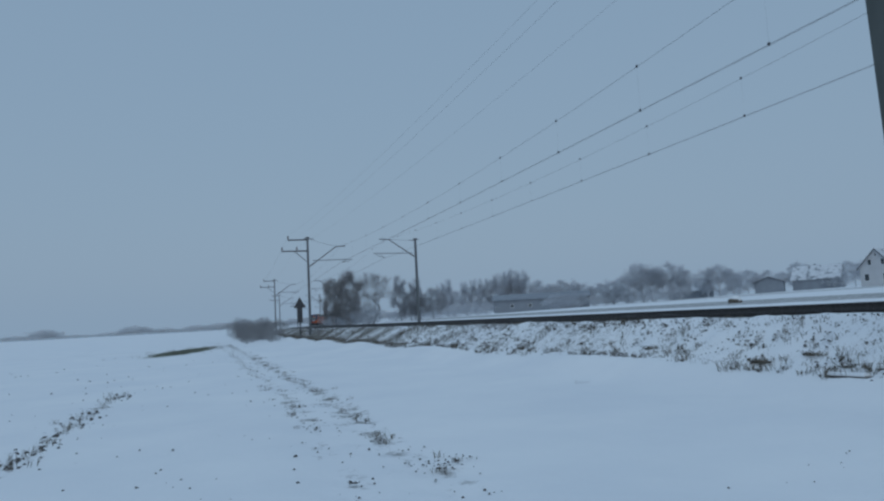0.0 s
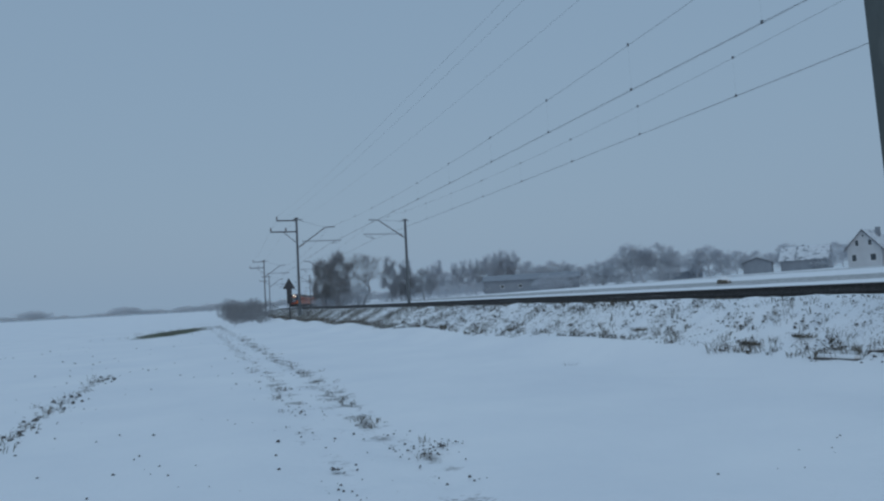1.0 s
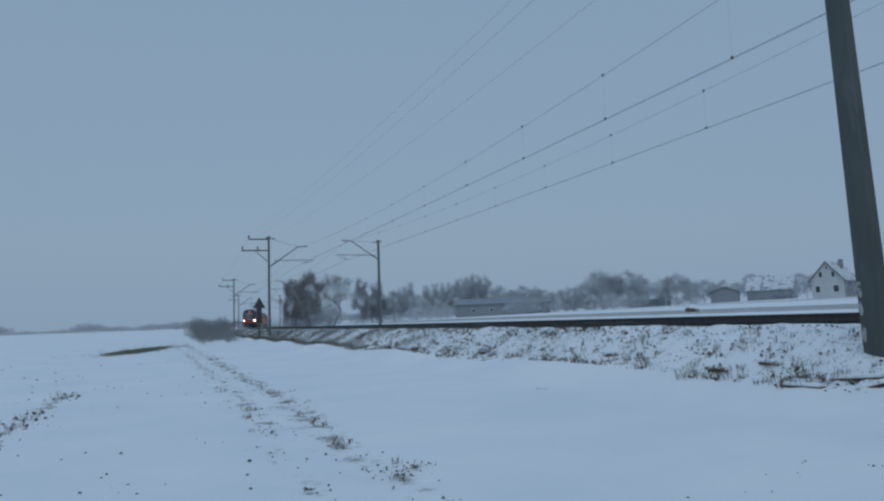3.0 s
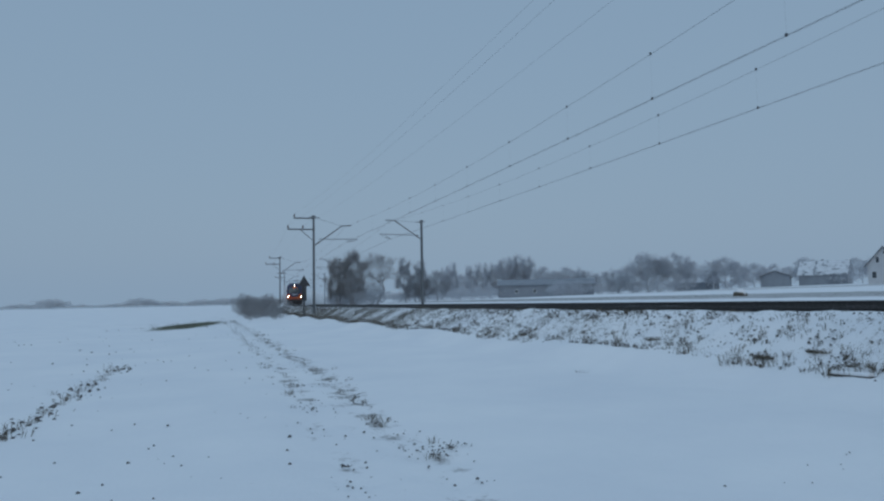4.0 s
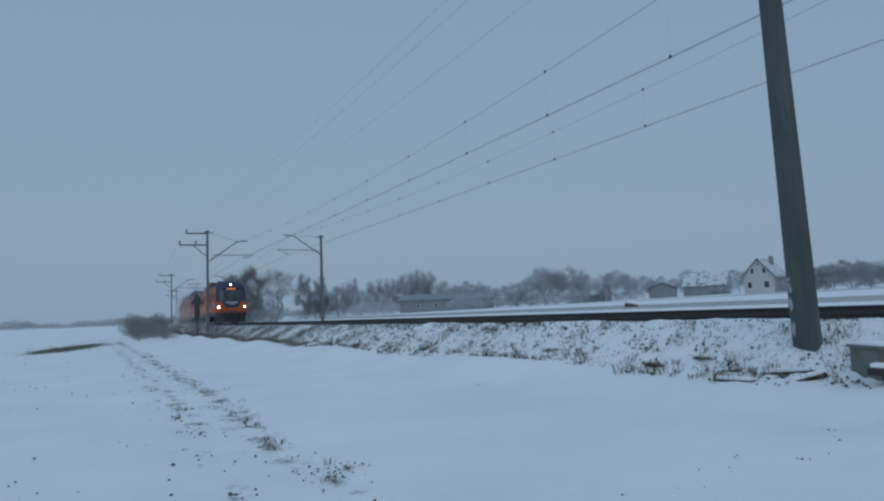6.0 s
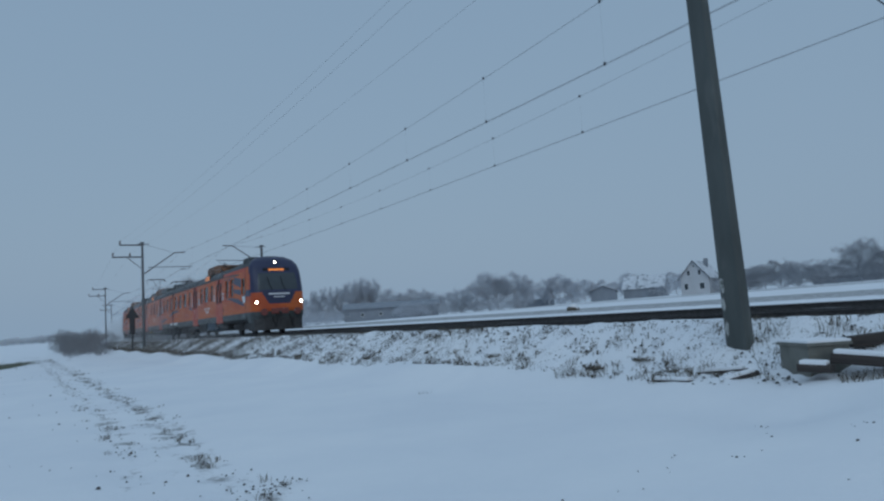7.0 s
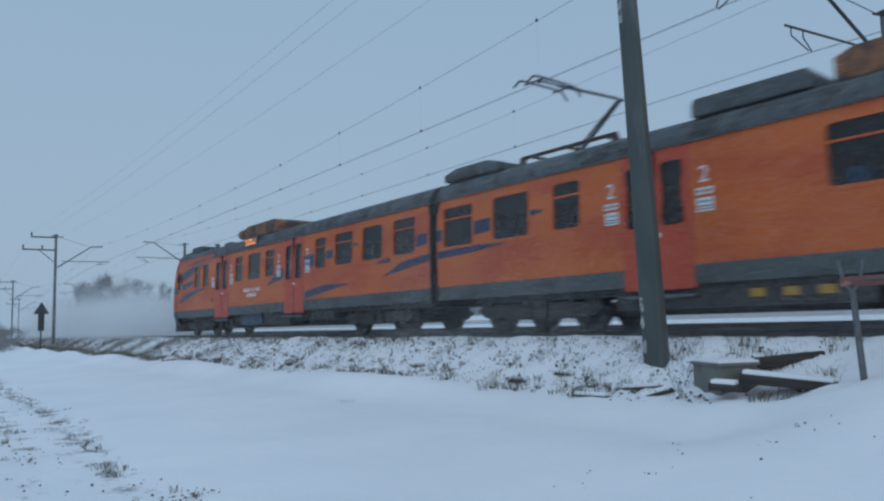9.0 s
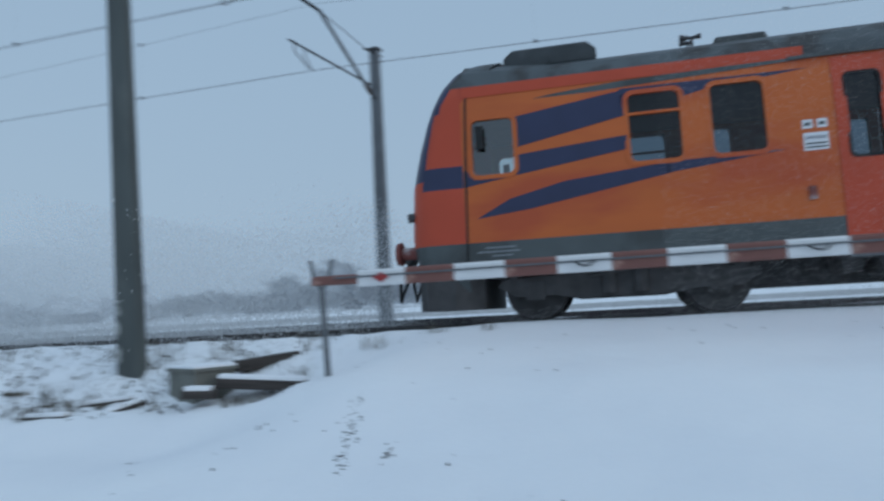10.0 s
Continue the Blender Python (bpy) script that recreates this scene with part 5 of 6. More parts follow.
beam((9.40, 5.08, 0.62), (9.50, 4.70, 0.60), 0.24, 0.10, "short snow-capped timber block on the ground")


def arrow_sign():
    ob = thing("railway_sign", "dark triangular railway sign on a pole", "sign", 12.3, 60.0, 1.05, -6)
    bm = bmesh.new()
    tube(bm, [(0, 0, -1.0), (0, 0, 2.1)], 0.055, sides=8)
    part("pole", bm, M_DARKSTEEL, ob)
    bm = bmesh.new()
    prism(bm, [(-0.52, 2.0), (0.52, 2.0), (0, 2.92)], "y", -0.02, 0.02)
    part("triangle", bm, M_DARKSTEEL, ob)
    bm = bmesh.new()
    prism(bm, [(-0.21, 0.75), (0.21, 0.75), (0.21, 2.0), (-0.21, 2.0)], "y", -0.025, 0.025)
    part("plate", bm, M_DARKSTEEL, ob)


arrow_sign()


# ---- weeds, clods and low bushes ----
def sprigs(name, places, label, category, mat=None, sides=3):
    """Bundles of thin stems, one mesh."""
    bm_co, bm_f = [], []
    rnd = random.Random(len(places) + 3)
    for x, y, z, h, n, spread in places:
        for _ in range(n):
            a = rnd.uniform(0, math.tau)
            lean = rnd.uniform(0.1, 1.1) * spread
            hh = h * rnd.uniform(0.45, 1.1)
            bx, by = x + rnd.gauss(0, 0.3 * spread * h), y + rnd.gauss(0, 0.3 * spread * h)
            tx, ty = bx + math.cos(a) * lean * hh, by + math.sin(a) * lean * hh
            r = rnd.uniform(0.002, 0.006)
            b = len(bm_co)
            mx, my = (bx * 0.6 + tx * 0.4), (by * 0.6 + ty * 0.4)
            for (px, py, pz, pr) in ((bx, by, z - 0.06, r), (mx, my, z + hh * 0.62, r * 0.8)):
                for k in range(3):
                    bm_co.append((px + pr * math.cos(k * 2.094 + a), py + pr * math.sin(k * 2.094 + a), pz))
            bm_co.append((tx, ty, z + hh))
            for k in range(3):
                j = (k + 1) % 3
                bm_f.append((b + k, b + j, b + 3 + j, b + 3 + k))
                bm_f.append((b + 3 + k, b + 3 + j, b + 6))
    me = bpy.data.meshes.new(name)
    me.from_pydata(bm_co, [], bm_f)
    me.materials.append(mat or M_STRAW)
    return tagged(new(name, me), label, category, kind="stuff")


def on_line(q, y):
    x = q + bend(y)
    return x, y, height(x, y)


rnd = random.Random(4)
weeds = []
while len(weeds) < 2100:
    y = rnd.uniform(3.2, 34) if rnd.random() < 0.75 else rnd.uniform(34, 100)
    q = rnd.uniform(9.35, 11.6)
    if y + 0.25 * (q - 9.6) < 4.2:
        continue
    if noise.noise(Vector((q * 0.9, y * 0.9, 7))) < -0.05 and rnd.random() < 0.75:
        continue
    x, y, z = on_line(q, y)
    weeds.append((x, y, z, rnd.uniform(0.03, 0.13) * (1.6 if y > 30 else 1), rnd.randint(4, 9), rnd.uniform(1.0, 1.9)))
sprigs("bank_weeds", weeds, "dry brown weeds poking through snow on the bank", "weeds")
tall = []
for q, y, h, n in ((9.7, 6.9, 0.55, 30), (10.1, 7.6, 0.5, 24), (9.4, 7.4, 0.45, 26), (10.8, 6.2, 0.6, 30), (10.9, 5.4, 0.5, 24), (9.3, 9.3, 0.5, 24), (9.5, 10.8, 0.5, 20), (9.7, 16.2, 0.45, 34), (9.8, 17.6, 0.5, 30),
                   (10.3, 3.9, 0.45, 26), (10.7, 3.0, 0.5, 30), (11.0, 2.2, 0.4, 22), (10.9, 1.4, 0.35, 18), (9.6, 20.0, 0.5, 34), (9.6, 23.0, 0.5, 34), (9.6, 26.0, 0.55, 40), (9.9, 12.2, 0.4, 20), (10.5, 9.0, 0.4, 20)):
    x, y, z = on_line(q, y)
    tall.append((x, y, z, h * 0.42, n, 1.8))
sprigs("tall_weeds", tall, "tall dry weed stalks on the snowy bank", "weeds")


def tussock(x, y, z, r, seed, label):
    """A dark low clump of dead grass: tangled stems lying over one another."""
    ob = thing("grass_clump", label, "grass clump", x, y, z, group="dark clumps on the bank")
    g = random.Random(seed)
    bm = bmesh.new()
    for _ in range(240):
        a, d = g.uniform(0, math.tau), r * 1.6 * g.random() ** 0.8
        e = g.uniform(0, math.tau)
        l = g.uniform(0.4, 1.3) * r
        p = Vector((math.cos(a) * d * 0.7, math.sin(a) * d * 1.5, -0.05))
        tube(bm, [p, p + Vector((math.cos(e) * l * 0.8, math.sin(e) * l * 0.8, l * g.uniform(0.2, 0.8)))], 0.006, 0.002, sides=3, cap=False)
    part("dead_grass", bm, M_STRAW, ob)


for i, (q, y, r) in enumerate(((9.9, 14.2, 0.16), (10.3, 14.4, 0.20), (10.2, 12.6, 0.24), (9.95, 24.0, 0.24), (10.2, 8.3, 0.2), (9.9, 7.3, 0.24), (9.8, 6.3, 0.24), (10.4, 10.1, 0.14), (9.9, 9.2, 0.2), (10.4, 14.5, 0.16), (9.3, 17.0, 0.2), (10.0, 18.6, 0.16))):
    x, y, z = on_line(q, y)
    tussock(x, y, z + 0.01, r * 0.5, i, "dark clump of dead grass on the snowy bank")


def clods(name, places, label, mat, category="soil"):
    co, faces = [], []
    g = random.Random(8)
    for x, y, z, r in places:
        b = len(co)
        for k in range(6):
            a = k * math.tau / 6
            co.append((x + r * math.cos(a) * g.uniform(0.6, 1.3), y + r * math.sin(a) * g.uniform(0.6, 1.3), z - r * 0.2))
        for k in range(3):
            a = k * math.tau / 3
            co.append((x + 0.5 * r * math.cos(a) * g.uniform(0.4, 1.2), y + 0.5 * r * math.sin(a) * g.uniform(0.4, 1.2), z + r * g.uniform(0.3, 0.8)))
        for k in range(6):
            faces.append((b + k, b + (k + 1) % 6, b + 6 + (k // 2)))
        for k in range(3):
            faces.append((b + 6 + k, b + (2 * k + 2) % 6, b + 6 + (k + 1) % 3))
        faces.append((b + 6, b + 7, b + 8))
    me = bpy.data.meshes.new(name)
    me.from_pydata(co, [], faces)
    me.materials.append(mat)
    return tagged(new(name, me), label, category, kind="stuff")


g = random.Random(21)
spots = []
while len(spots) < 520:
    y = 5.5 + 72 * g.random() ** 1.7
    x = rut_x(y) + g.choice((0.1, -0.8, 0.1)) + g.gauss(0, 0.20 + 0.008 * y)
    if noise.noise(Vector((x * 1.8, y * 0.9, 11))) > 0.02 or g.random() < 0.15:
        spots.append((x, y, height(x, y) - 0.035, g.uniform(0.006, 0.018) * (1 + y / 50)))
for _ in range(170):
    y = g.uniform(9.5, 20.5)
    x = -1.40 + 0.10 * (y - 11) + g.gauss(0, 0.16)
    spots.append((x, y, height(x, y), g.uniform(0.012, 0.045)))
for _ in range(430):
    y = 4 + 40 * g.random() ** 1.5
    x = g.uniform(-0.75, 0.20) * (y * 0.9 + 1)
    spots.append((x, y, height(x, y), g.uniform(0.007, 0.022) * (1 + y / 34)))
# on the ramp: dark lumps in place of shaded dents in the snow
for _ in range(150):
    x, y = g.uniform(4.2, 10.5), g.uniform(-6, 4.8)
    spots.append((x, y, height(x, y) - 0.004, g.uniform(0.006, 0.02)))
for cx, cy, n, sp in ((8.1, 11.9, 8, 0.05), (7.85, 4.74, 4, 0.10), (2.85, 6.75, 30, 0.15), (3.15, 7.0, 12, 0.12), (2.95, 8.8, 14, 0.13), (1.86, 6.55, 12, 0.035), (7.9, 3.3, 5, 0.08), (7.25, 3.37, 4, 0.06), (6.3, 4.0, 3, 0.05)):
    for _ in range(n):
        x, y = cx + g.gauss(0, sp), cy + g.gauss(0, sp)
        spots.append((x, y, height(x, y) - 0.004, g.uniform(0.007, 0.02)))
clods("clods_and_dents", spots, "dark frozen soil clods, and dark lumps for shaded dents on the ramp", M_SOIL)
g = random.Random(45)
lumps = []
while len(lumps) < 3000:
    y = g.uniform(3.5, 30) if g.random() < 0.7 else g.uniform(30, 75)
    q = g.uniform(9.3, 11.7)
    if y + 0.25 * (q - 9.6) < 4.4 or noise.noise(Vector((q * 1.3, y * 1.3, 2))) < -0.1 + 0.3 * g.random() - 0.15:
        continue
    x, y, z = on_line(q, y)
    lumps.append((x, y, z + 0.004, g.uniform(0.008, 0.030) * (1 + y / 45)))
clods("bank_clods", lumps, "dark soil and dead tufts speckling the snowy bank", M_SOIL)
g = random.Random(46)
# the trodden line up the ramp
steps = []
for k in range(80):
    f = k / 79
    x, y = 6.7 + 1.6 * f + g.gauss(0, 0.05), 2.06 + 0.33 * f + g.gauss(0, 0.045)
    steps.append((x, y, height(x, y) - 0.002, g.uniform(0.007, 0.022)))
for k in range(14):
    x, y = 7.05 + g.gauss(0, 0.12), 1.75 + g.gauss(0, 0.035)
    steps.append((x, y, height(x, y) - 0.002, g.uniform(0.006, 0.016)))
clods("trodden_prints", steps, "line of dark trodden prints up the snowy ramp", M_SOIL)
field_tufts = [(2.85, 6.75, -0.04, 0.035, 20, 4.0), (3.15, 7.0, -0.03, 0.05, 12, 2.0), (3.1, 7.35, -0.03, 0.08, 8, 1.4), (2.95, 8.8, -0.04, 0.035, 10, 3.4), (3.32, 12.5, -0.05, 0.06, 20, 3.0), (3.8, 17.0, -0.05, 0.07, 20, 3.0), (2.45, 12.6, -0.04, 0.09, 20, 1.8), (2.8, 17.8, -0.04, 0.1, 20, 1.8), (8.0, 11.8, 0.05, 0.12, 12, 1.2)]
g = random.Random(57)
for _ in range(80):
    y = 9 + 34 * g.random() ** 1.3
    x = rut_x(y) + g.choice((0.1, -0.8)) + g.gauss(0, 0.16)
    field_tufts.append((x, y, height(x, y) - 0.05, g.uniform(0.05, 0.10), 9, 2.0))
g = random.Random(31)
for _ in range(38):
    y = g.uniform(9.5, 20)
    x = -1.40 + 0.10 * (y - 11) + g.gauss(0, 0.14)
    field_tufts.append((x, y, height(x, y), g.uniform(0.06, 0.15), 6, 1.2))
for _ in range(160):
    y = g.uniform(50, 74)
    x = 1.2 + 0.23 * (y - 51) + g.gauss(0, 1.6)
    field_tufts.append((x, y, height(x, y), g.uniform(0.08, 0.2), 7, 1.2))
sprigs("field_grass", field_tufts, "sparse dry grass tufts in the snowy field", "grass")
drift = [(9.5 + bend(y), y, height(9.5 + bend(y), y), g.uniform(0.15, 0.4), 14, 1.1) for y in [30 + 0.22 * k + g.uniform(-0.2, 0.2) for k in range(260)]]
sprigs("verge_weeds", drift, "brown withered weeds along the foot of the bank", "weeds")


# ---- trees ----
def grow(seed, height_m, spread, stems, twigs, thick, upright=0.5, crown=(0.4, 0.3, 1.0)):
    """Trunk and limbs, and a crown of fine twigs, as two meshes."""
    g = random.Random(seed)
    bt = bmesh.new()
    tips = []

    def limb(p, d, ln, r, depth):
        pts = [p]
        q = p.copy()
        for _ in range(3):
            d = (d + Vector((g.gauss(0, 0.16), g.gauss(0, 0.16), g.gauss(0.03, 0.08)))).normalized()
            q = q + d * ln / 3
            pts.append(q.copy())
            if depth <= 3:
                tips.append((q.copy(), d.copy(), ln))
        tube(bt, pts, r, r * 0.55, sides=6 if depth > 2 else 4, cap=False)
        if depth > 0:
            for _ in range(g.choice((2, 3, 3)) if depth > 1 else 3):
                nd = (d * upright + Vector((g.gauss(0, spread), g.gauss(0, spread), g.uniform(0.05, 0.6)))).normalized()
                limb(pts[g.choice((1, 2, 3, 3))], nd, ln * g.uniform(0.55, 0.8), r * 0.55, depth - 1)

    for k in range(stems):
        d = Vector((g.gauss(0, 0.12 if stems == 1 else 0.4), g.gauss(0, 0.12 if stems == 1 else 0.4), 1)).normalized()
        limb(Vector((g.gauss(0, 0.15 * (stems > 1)), g.gauss(0, 0.15 * (stems > 1)), -0.2)), d, height_m * 0.36 * (1 if stems == 1 else 0.8), thick * (1 if stems == 1 else 0.5), 4 if stems == 1 else 3)
    co, faces = [], []
    top_r, low, high = crown
    made = 0
    while made < twigs:
        u, v, w = g.uniform(-1, 1), g.uniform(-1, 1), g.uniform(-1, 1)
        rr = math.sqrt(u * u + v * v + w * w)
        lobe = 0.78 + 0.42 * noise.noise(Vector((u, v, w)) * 2.1 + Vector((seed * 3.1, 0, 0)))
        if rr > lobe or g.random() > 0.3 + 0.7 * rr:
            continue
        p = Vector((u * top_r, v * top_r, (low + high) / 2 + w * (high - low) / 2)) * height_m
        n = noise.noise(p * (5.5 / height_m) + Vector((seed * 7.3, 0, 0))) + 0.5 * noise.noise(p * (12 / height_m) + Vector((seed, 3, 0)))
        if n < 0.0:
            continue
        made += 1
        outward = Vector((u, v, 0.6 * w + 0.35))
        dd = (outward.normalized() * 0.9 + Vector((g.gauss(0, 0.5), g.gauss(0, 0.5), g.gauss(0.2, 0.4)))).normalized()
        l = height_m * g.uniform(0.04, 0.15)
        a = dd.orthogonal().normalized()
        c = dd.cross(a)
        r = 0.0011 * height_m * g.uniform(0.5, 1.3)
        b = len(co)
        for k in range(3):
            co.append(tuple(p + (math.cos(k * 2.094) * a + math.sin(k * 2.094) * c) * r))
        co.append(tuple(p + dd * l))
        for _ in range(2):
            side = (dd + Vector((g.gauss(0, 0.7), g.gauss(0, 0.7), g.gauss(0, 0.5)))).normalized()
            co.append(tuple(p + dd * l * 0.3 + side * l * 0.7))
        faces += [(b, b + 1, b + 3), (b + 1, b + 2, b + 3), (b + 2, b, b + 3), (b, b + 1, b + 4), (b + 1, b + 2, b + 4), (b + 2, b, b + 5), (b, b + 1, b + 5)]
    mt = bpy.data.meshes.new("trunk")
    bt.to_mesh(mt)
    bt.free()
    mc = bpy.data.meshes.new("crown")
    mc.from_pydata(co, [], faces)
    return mt, mc


KINDS = {
    "bushy": grow(1, 8.2, 0.6, 7, 5200, 0.14, 0.45, (0.36, 0.0, 1.0)),
    "bare": grow(2, 8.0, 0.6, 1, 1500, 0.20, 0.7, (0.42, 0.3, 1.0)),
    "round": grow(3, 10.0, 0.6, 1, 3600, 0.18, 0.6, (0.48, 0.05, 1.0)),
    "slim": grow(4, 10.0, 0.28, 1, 2800, 0.13, 0.9, (0.22, 0.08, 1.0)),
    "oak": grow(5, 10.0, 0.7, 1, 3600, 0.22, 0.5, (0.50, 0.22, 1.0)),
    "shrub": grow(6, 3.0, 0.7, 9, 2800, 0.04, 0.4, (0.60, 0.0, 1.0)),
}
TINTED = {}


def tree(kind, x, y, size, mat, label, category="tree", name="tree", z=None, turn=0.0, group="", wide=1.0):
    base_h = {"bushy": 8.2, "bare": 8.0, "round": 10.0, "slim": 10.0, "oak": 10.0, "shrub": 3.0}[kind]
    if (kind, mat.name) not in TINTED:
        pair = []
        for me in KINDS[kind]:
            m2 = me.copy()
            m2.materials.append(mat)
            pair.append(m2)
        TINTED[kind, mat.name] = pair
    mt, mc = TINTED[kind, mat.name]
    k = size / base_h
    top = thing(name, label, category, group=group)
    top.matrix_basis = pose(x, y, height(x, y) if z is None else z, 0, 0, turn) @ Matrix.Diagonal((k * wide, k * wide, k, 1))
    for nm, me in (("trunk", mt), ("crown", mc)):
        ob = new(nm, me)
        ob.parent = top
    return top


tree("bushy", 28.7, 105.2, 8.6, M_BARK, "dense dark leafless tree clump beside the track", turn=20, wide=0.9)
tree("bushy", 27.1, 107.2, 7.4, M_BARK, "dense dark leafless tree clump beside the track", turn=140, wide=0.8)
tree("bare", 33.0, 106.3, 8.2, M_BARK, "bare spreading tree beside the track", turn=75)
# these trees wear the lighter bark tone that imitates haze
tree("slim", 49.5, 139.5, 9.5, M_BARK_HAZED, "leafless tree in the distance, coloured pale for haze", turn=10, group="frosted trees")
tree("slim", 53.4, 141.5, 9.0, M_BARK_HAZED, "leafless tree in the distance, coloured pale for haze", turn=200, group="frosted trees")
tree("round", 56.8, 139.6, 7.0, M_BARK_HAZED, "leafless tree in the distance, coloured pale for haze", turn=90, group="frosted trees")

g = random.Random(77)
# the low hedge that follows the near side of the bank
for k in range(30):
    s = 70 + k * 1.9 + g.uniform(-1.2, 1.2)
    x, y, _ = along(s, -3.4 - 1.3 - g.uniform(0, 3.2))
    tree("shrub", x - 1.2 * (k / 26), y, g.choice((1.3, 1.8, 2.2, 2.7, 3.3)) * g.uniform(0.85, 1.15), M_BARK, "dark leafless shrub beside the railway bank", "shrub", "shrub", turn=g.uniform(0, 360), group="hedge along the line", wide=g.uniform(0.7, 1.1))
for k in range(18):
    s = 98 + k * 7.5
    x, y, _ = along(s, 8.5 + g.uniform(0, 3))
    tree("shrub", x, y, g.uniform(2.2, 3.6), M_BARK_HAZED, "leafless shrub on the far side of the line", "shrub", "shrub", turn=g.uniform(0, 360), group="shrubs beyond the line", wide=1.3)


def place(bearing, dist):
    """A spot at a compass bearing (degrees to the right of straight ahead) and distance from the viewer."""
    b = 0.9775 * bearing - 0.1
    return 0.3 + dist * math.sin(radians(b)), dist * math.cos(radians(b))


# tree belts: bearing, distance, height, kind
BELT = [(20.8, 150, 5.5, "round"), (21.6, 158, 6, "round"), (23.2, 215, 10.5, "slim"), (23.8, 222, 12.5, "slim"), (24.5, 218, 9, "round"), (25.4, 228, 11.5, "slim"), (26.2, 226, 12, "slim"), (26.9, 232, 12.5, "slim"), (27.7, 230, 13, "slim"), (28.3, 226, 13.5, "slim"), (28.9, 232, 14, "slim"), (29.4, 228, 14.5, "slim"),
        (30.0, 230, 14, "slim"), (30.8, 232, 11, "round"), (31.8, 236, 9.5, "round"), (32.8, 236, 9, "round"), (33.7, 236, 10.5, "round"), (34.8, 236, 8.8, "round"), (36.0, 232, 8, "round"), (37.3, 226, 9, "round"), (38.4, 220, 9, "round"),
        (39.6, 208, 12.2, "oak"), (40.3, 206, 10.8, "round"), (41.6, 206, 11.4, "oak"), (42.4, 208, 9.2, "round"), (44.4, 220, 9.5, "round"), (45.4, 222, 10.2, "oak"), (46.3, 226, 8.5, "round"), (47.3, 240, 8.5, "round"), (48.3, 244, 8.2, "round"), (49.4, 250, 7.2, "round"),
        (50.9, 262, 10.5, "round"), (54.4, 196, 7.2, "round"), (55.3, 200, 6.8, "round"), (58.6, 182, 6.4, "round"), (59.6, 180, 6.2, "round"), (60.7, 178, 6.4, "round"), (61.8, 178, 7.2, "round"), (62.9, 180, 6.4, "round"), (64.2, 176, 5.2, "round"),
        (67.0, 162, 9.2, "oak"), (68.4, 158, 6.4, "round"), (69.5, 156, 6.8, "round"), (71.4, 152, 11.5, "oak"), (72.8, 152, 8.0, "round"), (74.0, 156, 8.5, "round"), (75.5, 160, 7.5, "round"), (77.5, 165, 8, "oak"), (80, 170, 6.5, "round"), (83, 175, 7, "round"), (87, 180, 7, "round")]
for i, (b, d, h, kind) in enumerate(BELT):
    x, y = place(b, d)
    # beyond 190 m the bark is paler still, haze painted in
    tree(kind, x, y, h * 0.94, M_BARK_FAR if d > 190 else M_BARK_HAZED, "leafless tree at the edge of the fields, coloured pale for haze", turn=(i * 67) % 360, group="far frosted trees", wide=1.15 if kind != "slim" else 1.0)
for i in range(46):
    b = 19.5 + i * 0.75 + g.uniform(-0.2, 0.2)
    if 42.4 < b < 44.2 or 46.6 < b < 53:
        continue
    x, y = place(b, 205 + 20 * math.sin(i * 0.6) + (20 if b > 45 else 0))
    # thicket colour holds the painted haze
    tree("shrub", x, y, g.uniform(2.6, 4.6), M_BARK_FAR, "thicket at the field's edge, coloured pale for haze", "thicket", "thicket", turn=g.uniform(0, 360), group="far thickets", wide=1.8)
for i in range(26):
    b = 58 + i * 1.25 + g.uniform(-0.3, 0.3)
    x, y = place(b, 168 + 8 * math.sin(i))
    # nearer thickets: less haze painted into the twigs
    tree("shrub", x, y, g.uniform(3.8, 5.6), M_BARK_HAZED, "thicket at the field's edge, coloured pale for haze", "thicket", "thicket", turn=g.uniform(0, 360), group="far thickets", wide=1.8)
# the far wood on the open horizon
for i in range(64):
    b = -15 + i * 0.56
    d = 1000 + 90 * math.sin(i * 0.9)
    h = 7.0 + 2.5 * math.sin(i * 0.55) + 2.0 * math.sin(i * 1.7 + 1) + (7 if i in (15, 16) else 0) + (4 if i > 24 else 0)
    x, y = place(b, d)
    # palest bark of all, so that painted haze fades the wood
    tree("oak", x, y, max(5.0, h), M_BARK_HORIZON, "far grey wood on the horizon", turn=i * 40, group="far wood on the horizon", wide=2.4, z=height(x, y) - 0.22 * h)


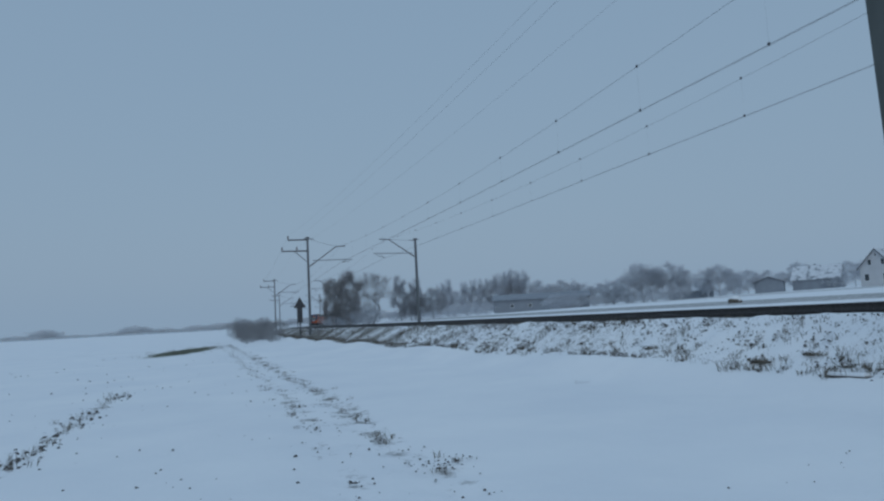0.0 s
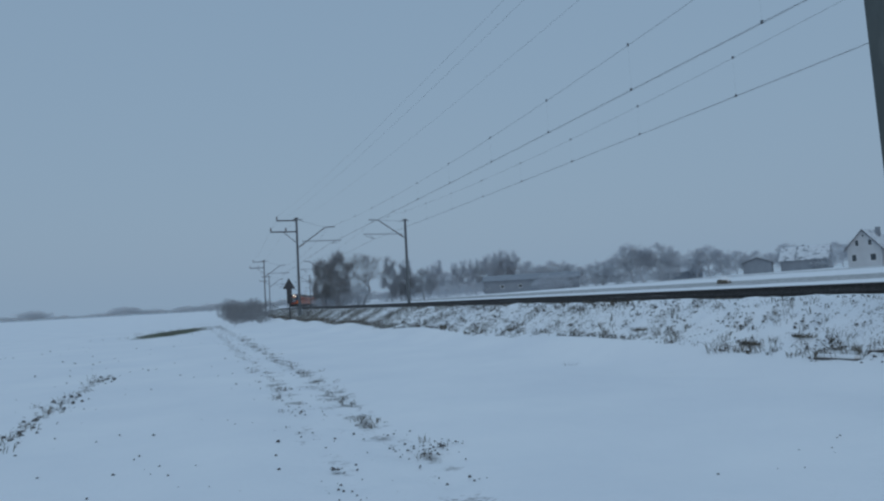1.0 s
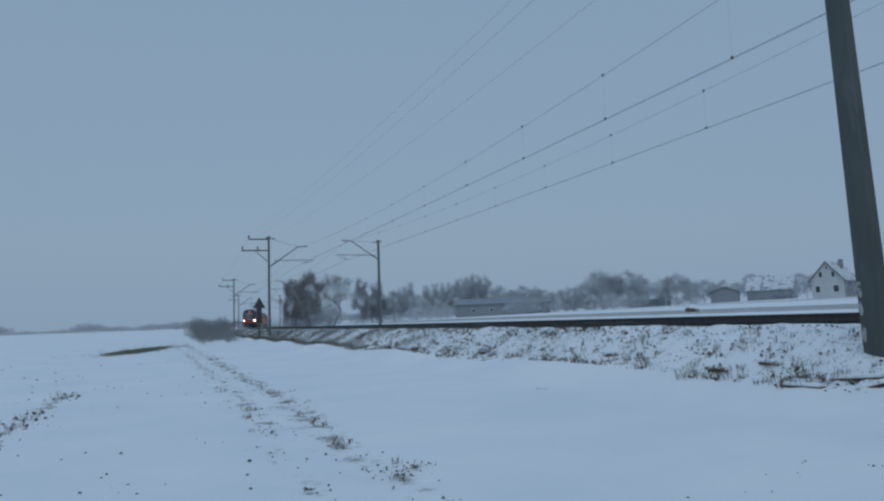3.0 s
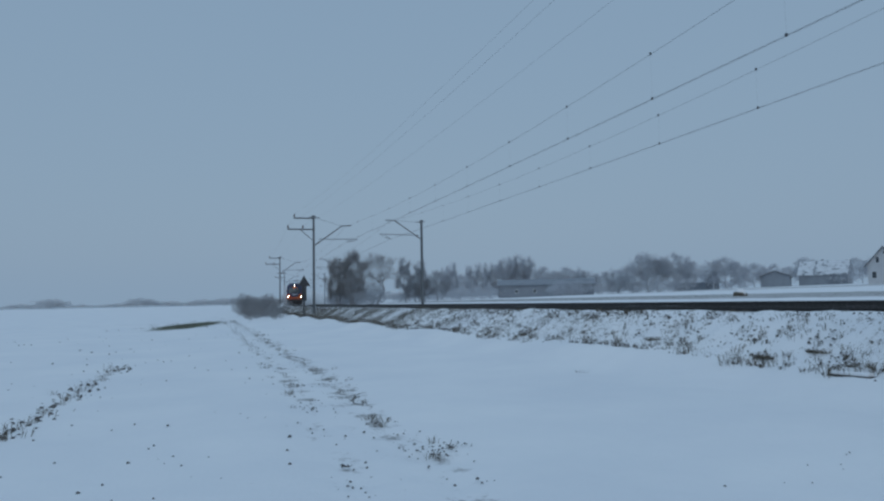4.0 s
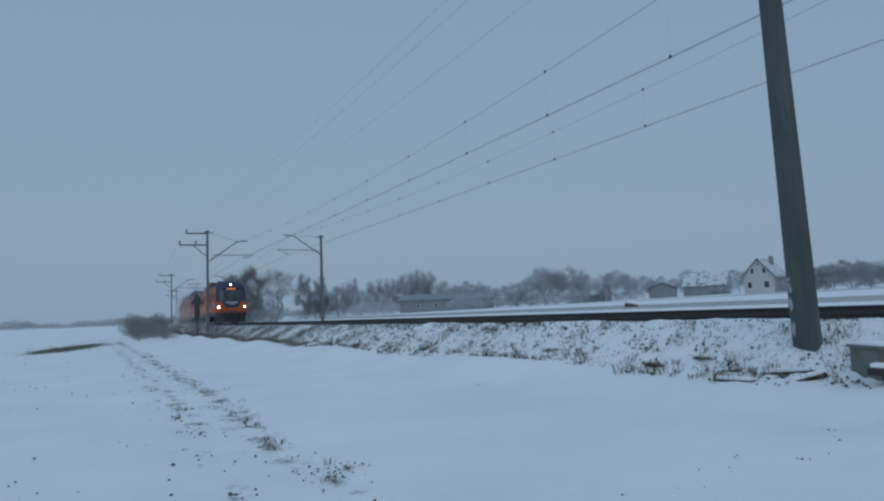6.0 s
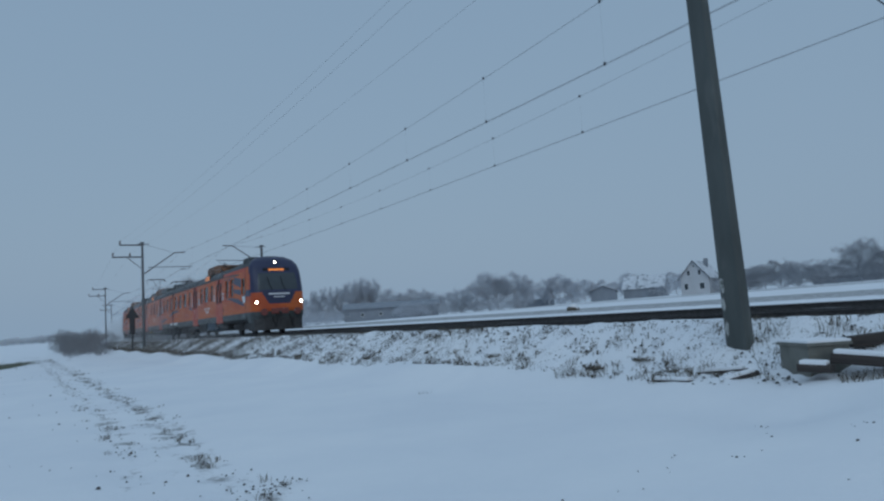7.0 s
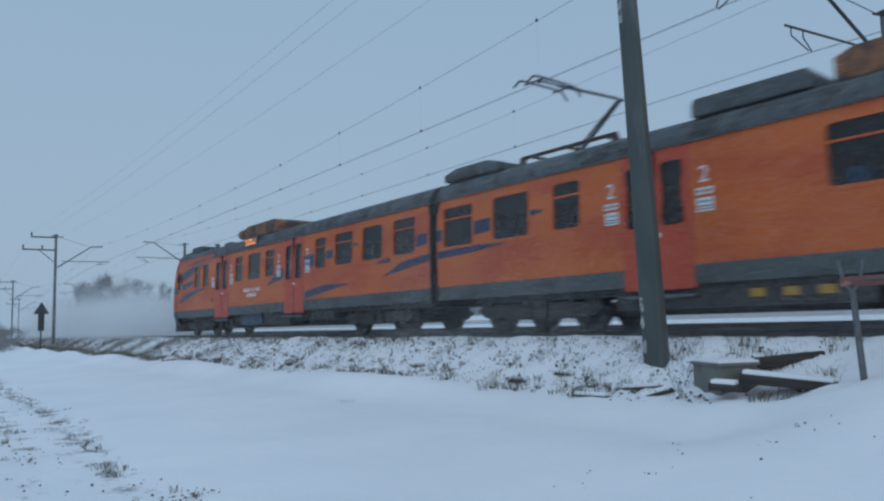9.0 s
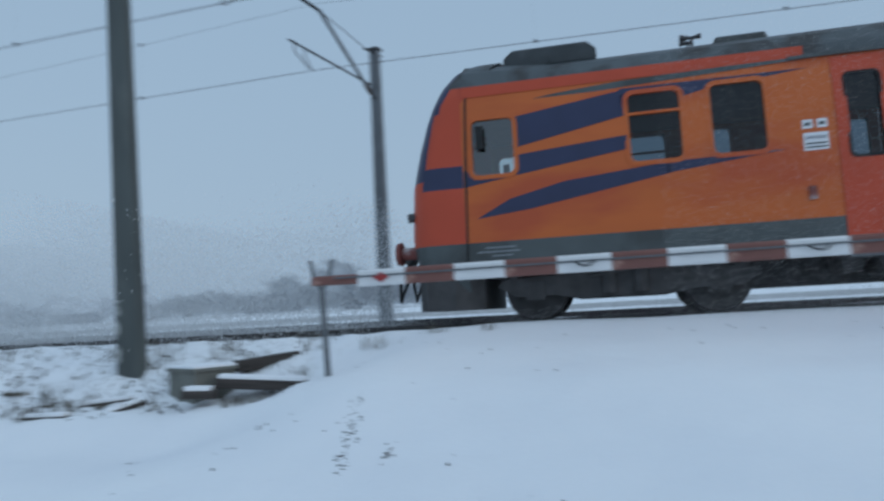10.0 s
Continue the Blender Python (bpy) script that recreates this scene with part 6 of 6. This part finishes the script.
# ---- houses beyond the fields ----
def house(x, y, turn, w, d, wall_h, roof_h, label, windows, wall=None, chimney=True, cover=None):
    """A gabled house; its front gable faces local -y, its ridge runs along local y."""
    z = height(x, y)
    ob = thing("house", label, "house", x, y, z - 0.2, turn)
    bm = bmesh.new()
    prism(bm, [(-w / 2, 0), (w / 2, 0), (w / 2, wall_h), (0, wall_h + roof_h), (-w / 2, wall_h)], "y", -d / 2, d / 2)
    part("wall", bm, wall or M_RENDER, ob)
    for side in (-1, 1):
        bm = bmesh.new()
        ov = 0.5
        sl = roof_h / (w / 2)
        x1, z1 = side * (w / 2 + ov), wall_h - ov * sl
        prism(bm, [(0, wall_h + roof_h + 0.02), (x1, z1 + 0.02), (x1, z1 + 0.22), (0, wall_h + roof_h + 0.25)], "y", -d / 2 - ov, d / 2 + ov)
        bmesh.ops.recalc_face_normals(bm, faces=bm.faces)
        roof = part("roof", bm, cover or M_TILE, ob)
        for yy in (-d / 2 - ov - 0.03, d / 2 + ov):
            bm = bmesh.new()
            prism(bm, [(0, wall_h + roof_h - 0.05), (x1, z1 - 0.05), (x1, z1 + 0.2), (0, wall_h + roof_h + 0.2)], "y", yy, yy + 0.03)
            bmesh.ops.recalc_face_normals(bm, faces=bm.faces)
            part("verge_board", bm, M_DARKROOF, roof)
    for face, u, zz, ww, hh in windows:
        bm = bmesh.new()
        if face == "gable":
            box(bm, u - ww / 2, u + ww / 2, -d / 2 - 0.04, -d / 2 + 0.05, zz, zz + hh)
            f = part("window", bm, M_WHITE, ob)
            bm = bmesh.new()
            box(bm, u - ww / 2 + 0.1, u + ww / 2 - 0.1, -d / 2 - 0.055, -d / 2, zz + 0.1, zz + hh - 0.1)
        else:
            box(bm, -w / 2 - 0.04, -w / 2 + 0.05, u - ww / 2, u + ww / 2, zz, zz + hh)
            f = part("window", bm, M_WHITE, ob)
            bm = bmesh.new()
            box(bm, -w / 2 - 0.055, -w / 2, u - ww / 2 + 0.1, u + ww / 2 - 0.1, zz + 0.1, zz + hh - 0.1)
        part("pane", bm, M_PANE, f)
    if chimney:
        bm = bmesh.new()
        box(bm, 0.8, 1.6, 0.5, 1.2, wall_h + roof_h - 1.2, wall_h + roof_h + 0.7)
        part("chimney", bm, M_WALLGREY, ob)


house(140.6, 98.8, -72, 6.2, 9.0, 4.0, 3.5, "white rendered house with a steep snowy gable roof",
      [("gable", -1.2, 4.3, 0.8, 1.3), ("gable", 1.2, 4.3, 0.8, 1.3), ("gable", -1.9, 1.2, 1.0, 1.5), ("gable", 1.6, 1.2, 1.2, 1.5), ("gable", 0, 6.0, 0.5, 0.7), ("side", -2.0, 1.2, 1.2, 1.4), ("side", 2.0, 1.2, 1.2, 1.4)])
house(193.8, 157.8, 30, 11.0, 13.0, 3.4, 4.0, "low house with a snow-covered gable roof", [("gable", -2, 1.0, 1.2, 1.4), ("gable", 2, 1.0, 1.2, 1.4)], wall=M_WALLGREY)
house(180.9, 164.8, -50, 8.0, 16.0, 3.2, 1.6, "long low grey barn with a snowy roof", [("side", -4, 1, 1, 1), ("side", 4, 1, 1, 1)], wall=M_WALLGREY, chimney=False)
# dark roof painted in the mid wall grey to allow for haze
house(103.4, 173.5, 58, 9.0, 26.0, 3.4, 1.4, "long grey farm building with a low roof greyed for haze", [("side", -8, 1.2, 1.0, 1.0), ("side", -3, 1.2, 1.0, 1.0), ("side", 3, 1.2, 1.0, 1.0), ("side", 8, 1.2, 1.0, 1.0)], wall=M_WALLGREY, chimney=False, cover=M_WALLGREY)
house(*place(43.2, 232), 20, 9.0, 10.0, 2.6, 3.4, "small house with a snowy roof among trees", [("gable", -1.5, 1.0, 1.0, 1.2), ("gable", 1.5, 1.0, 1.0, 1.2)], wall=M_WALLGREY)
house(*place(66.2, 196), 24, 8.0, 15.0, 2.0, 2.6, "low house with a pale snowy roof behind the hedge", [("side", -3, 0.8, 1.0, 1.0), ("side", 3, 0.8, 1.0, 1.0)], wall=M_WALLGREY)
house(*place(72.5, 132), -70, 3.0, 4.4, 1.0, 0.8, "small shed with a white roof in the field", [("side", 0, 0.3, 0.6, 0.5)], wall=M_WALLGREY, chimney=False)

bale = thing("hay_heap", "round snow-capped brown heap in the field", "heap", 45.0, 44.5, height(45.0, 44.5))
bm = bmesh.new()
bmesh.ops.create_icosphere(bm, subdivisions=3, radius=1)
for v in bm.verts:
    k = 1 + 0.25 * noise.noise(v.co * 2.0)
    v.co = Vector((v.co.x * 0.58 * k, v.co.y * 0.5 * k, max(-0.1, v.co.z * 0.42 * k + 0.08)))
part("heap", bm, M_STRAW, bale)
bm = bmesh.new()
bmesh.ops.create_icosphere(bm, subdivisions=3, radius=1)
for v in bm.verts:
    v.co = Vector((v.co.x * 0.5 + 0.06, v.co.y * 0.46, max(0.12, v.co.z * 0.36 + 0.22)))
part("snow_cap", bm, M_SNOW, bale, "snow cap")


# ---- what moves ----
def motions():
    times = [k * 0.25 for k in range(41)]
    for car, place_on, turn in CARS:
        rows = []
        for t in times:
            x, y, rz = along(19.11 - SPEED * (t - 8.5) + place_on)
            rows.append((t, pose(x, y, RAIL_Z + LIFT, 0, 0, rz + turn)))
        walk(car, rows)
    for ob, place_on, offset in DUST:
        rows = []
        for t in times:
            x, y, rz = along(19.11 - SPEED * (t - 8.5) + place_on, offset)
            rows.append((t, pose(x, y, RAIL_Z - 0.25, 0, 0, rz)))
        walk(ob, rows)


motions()
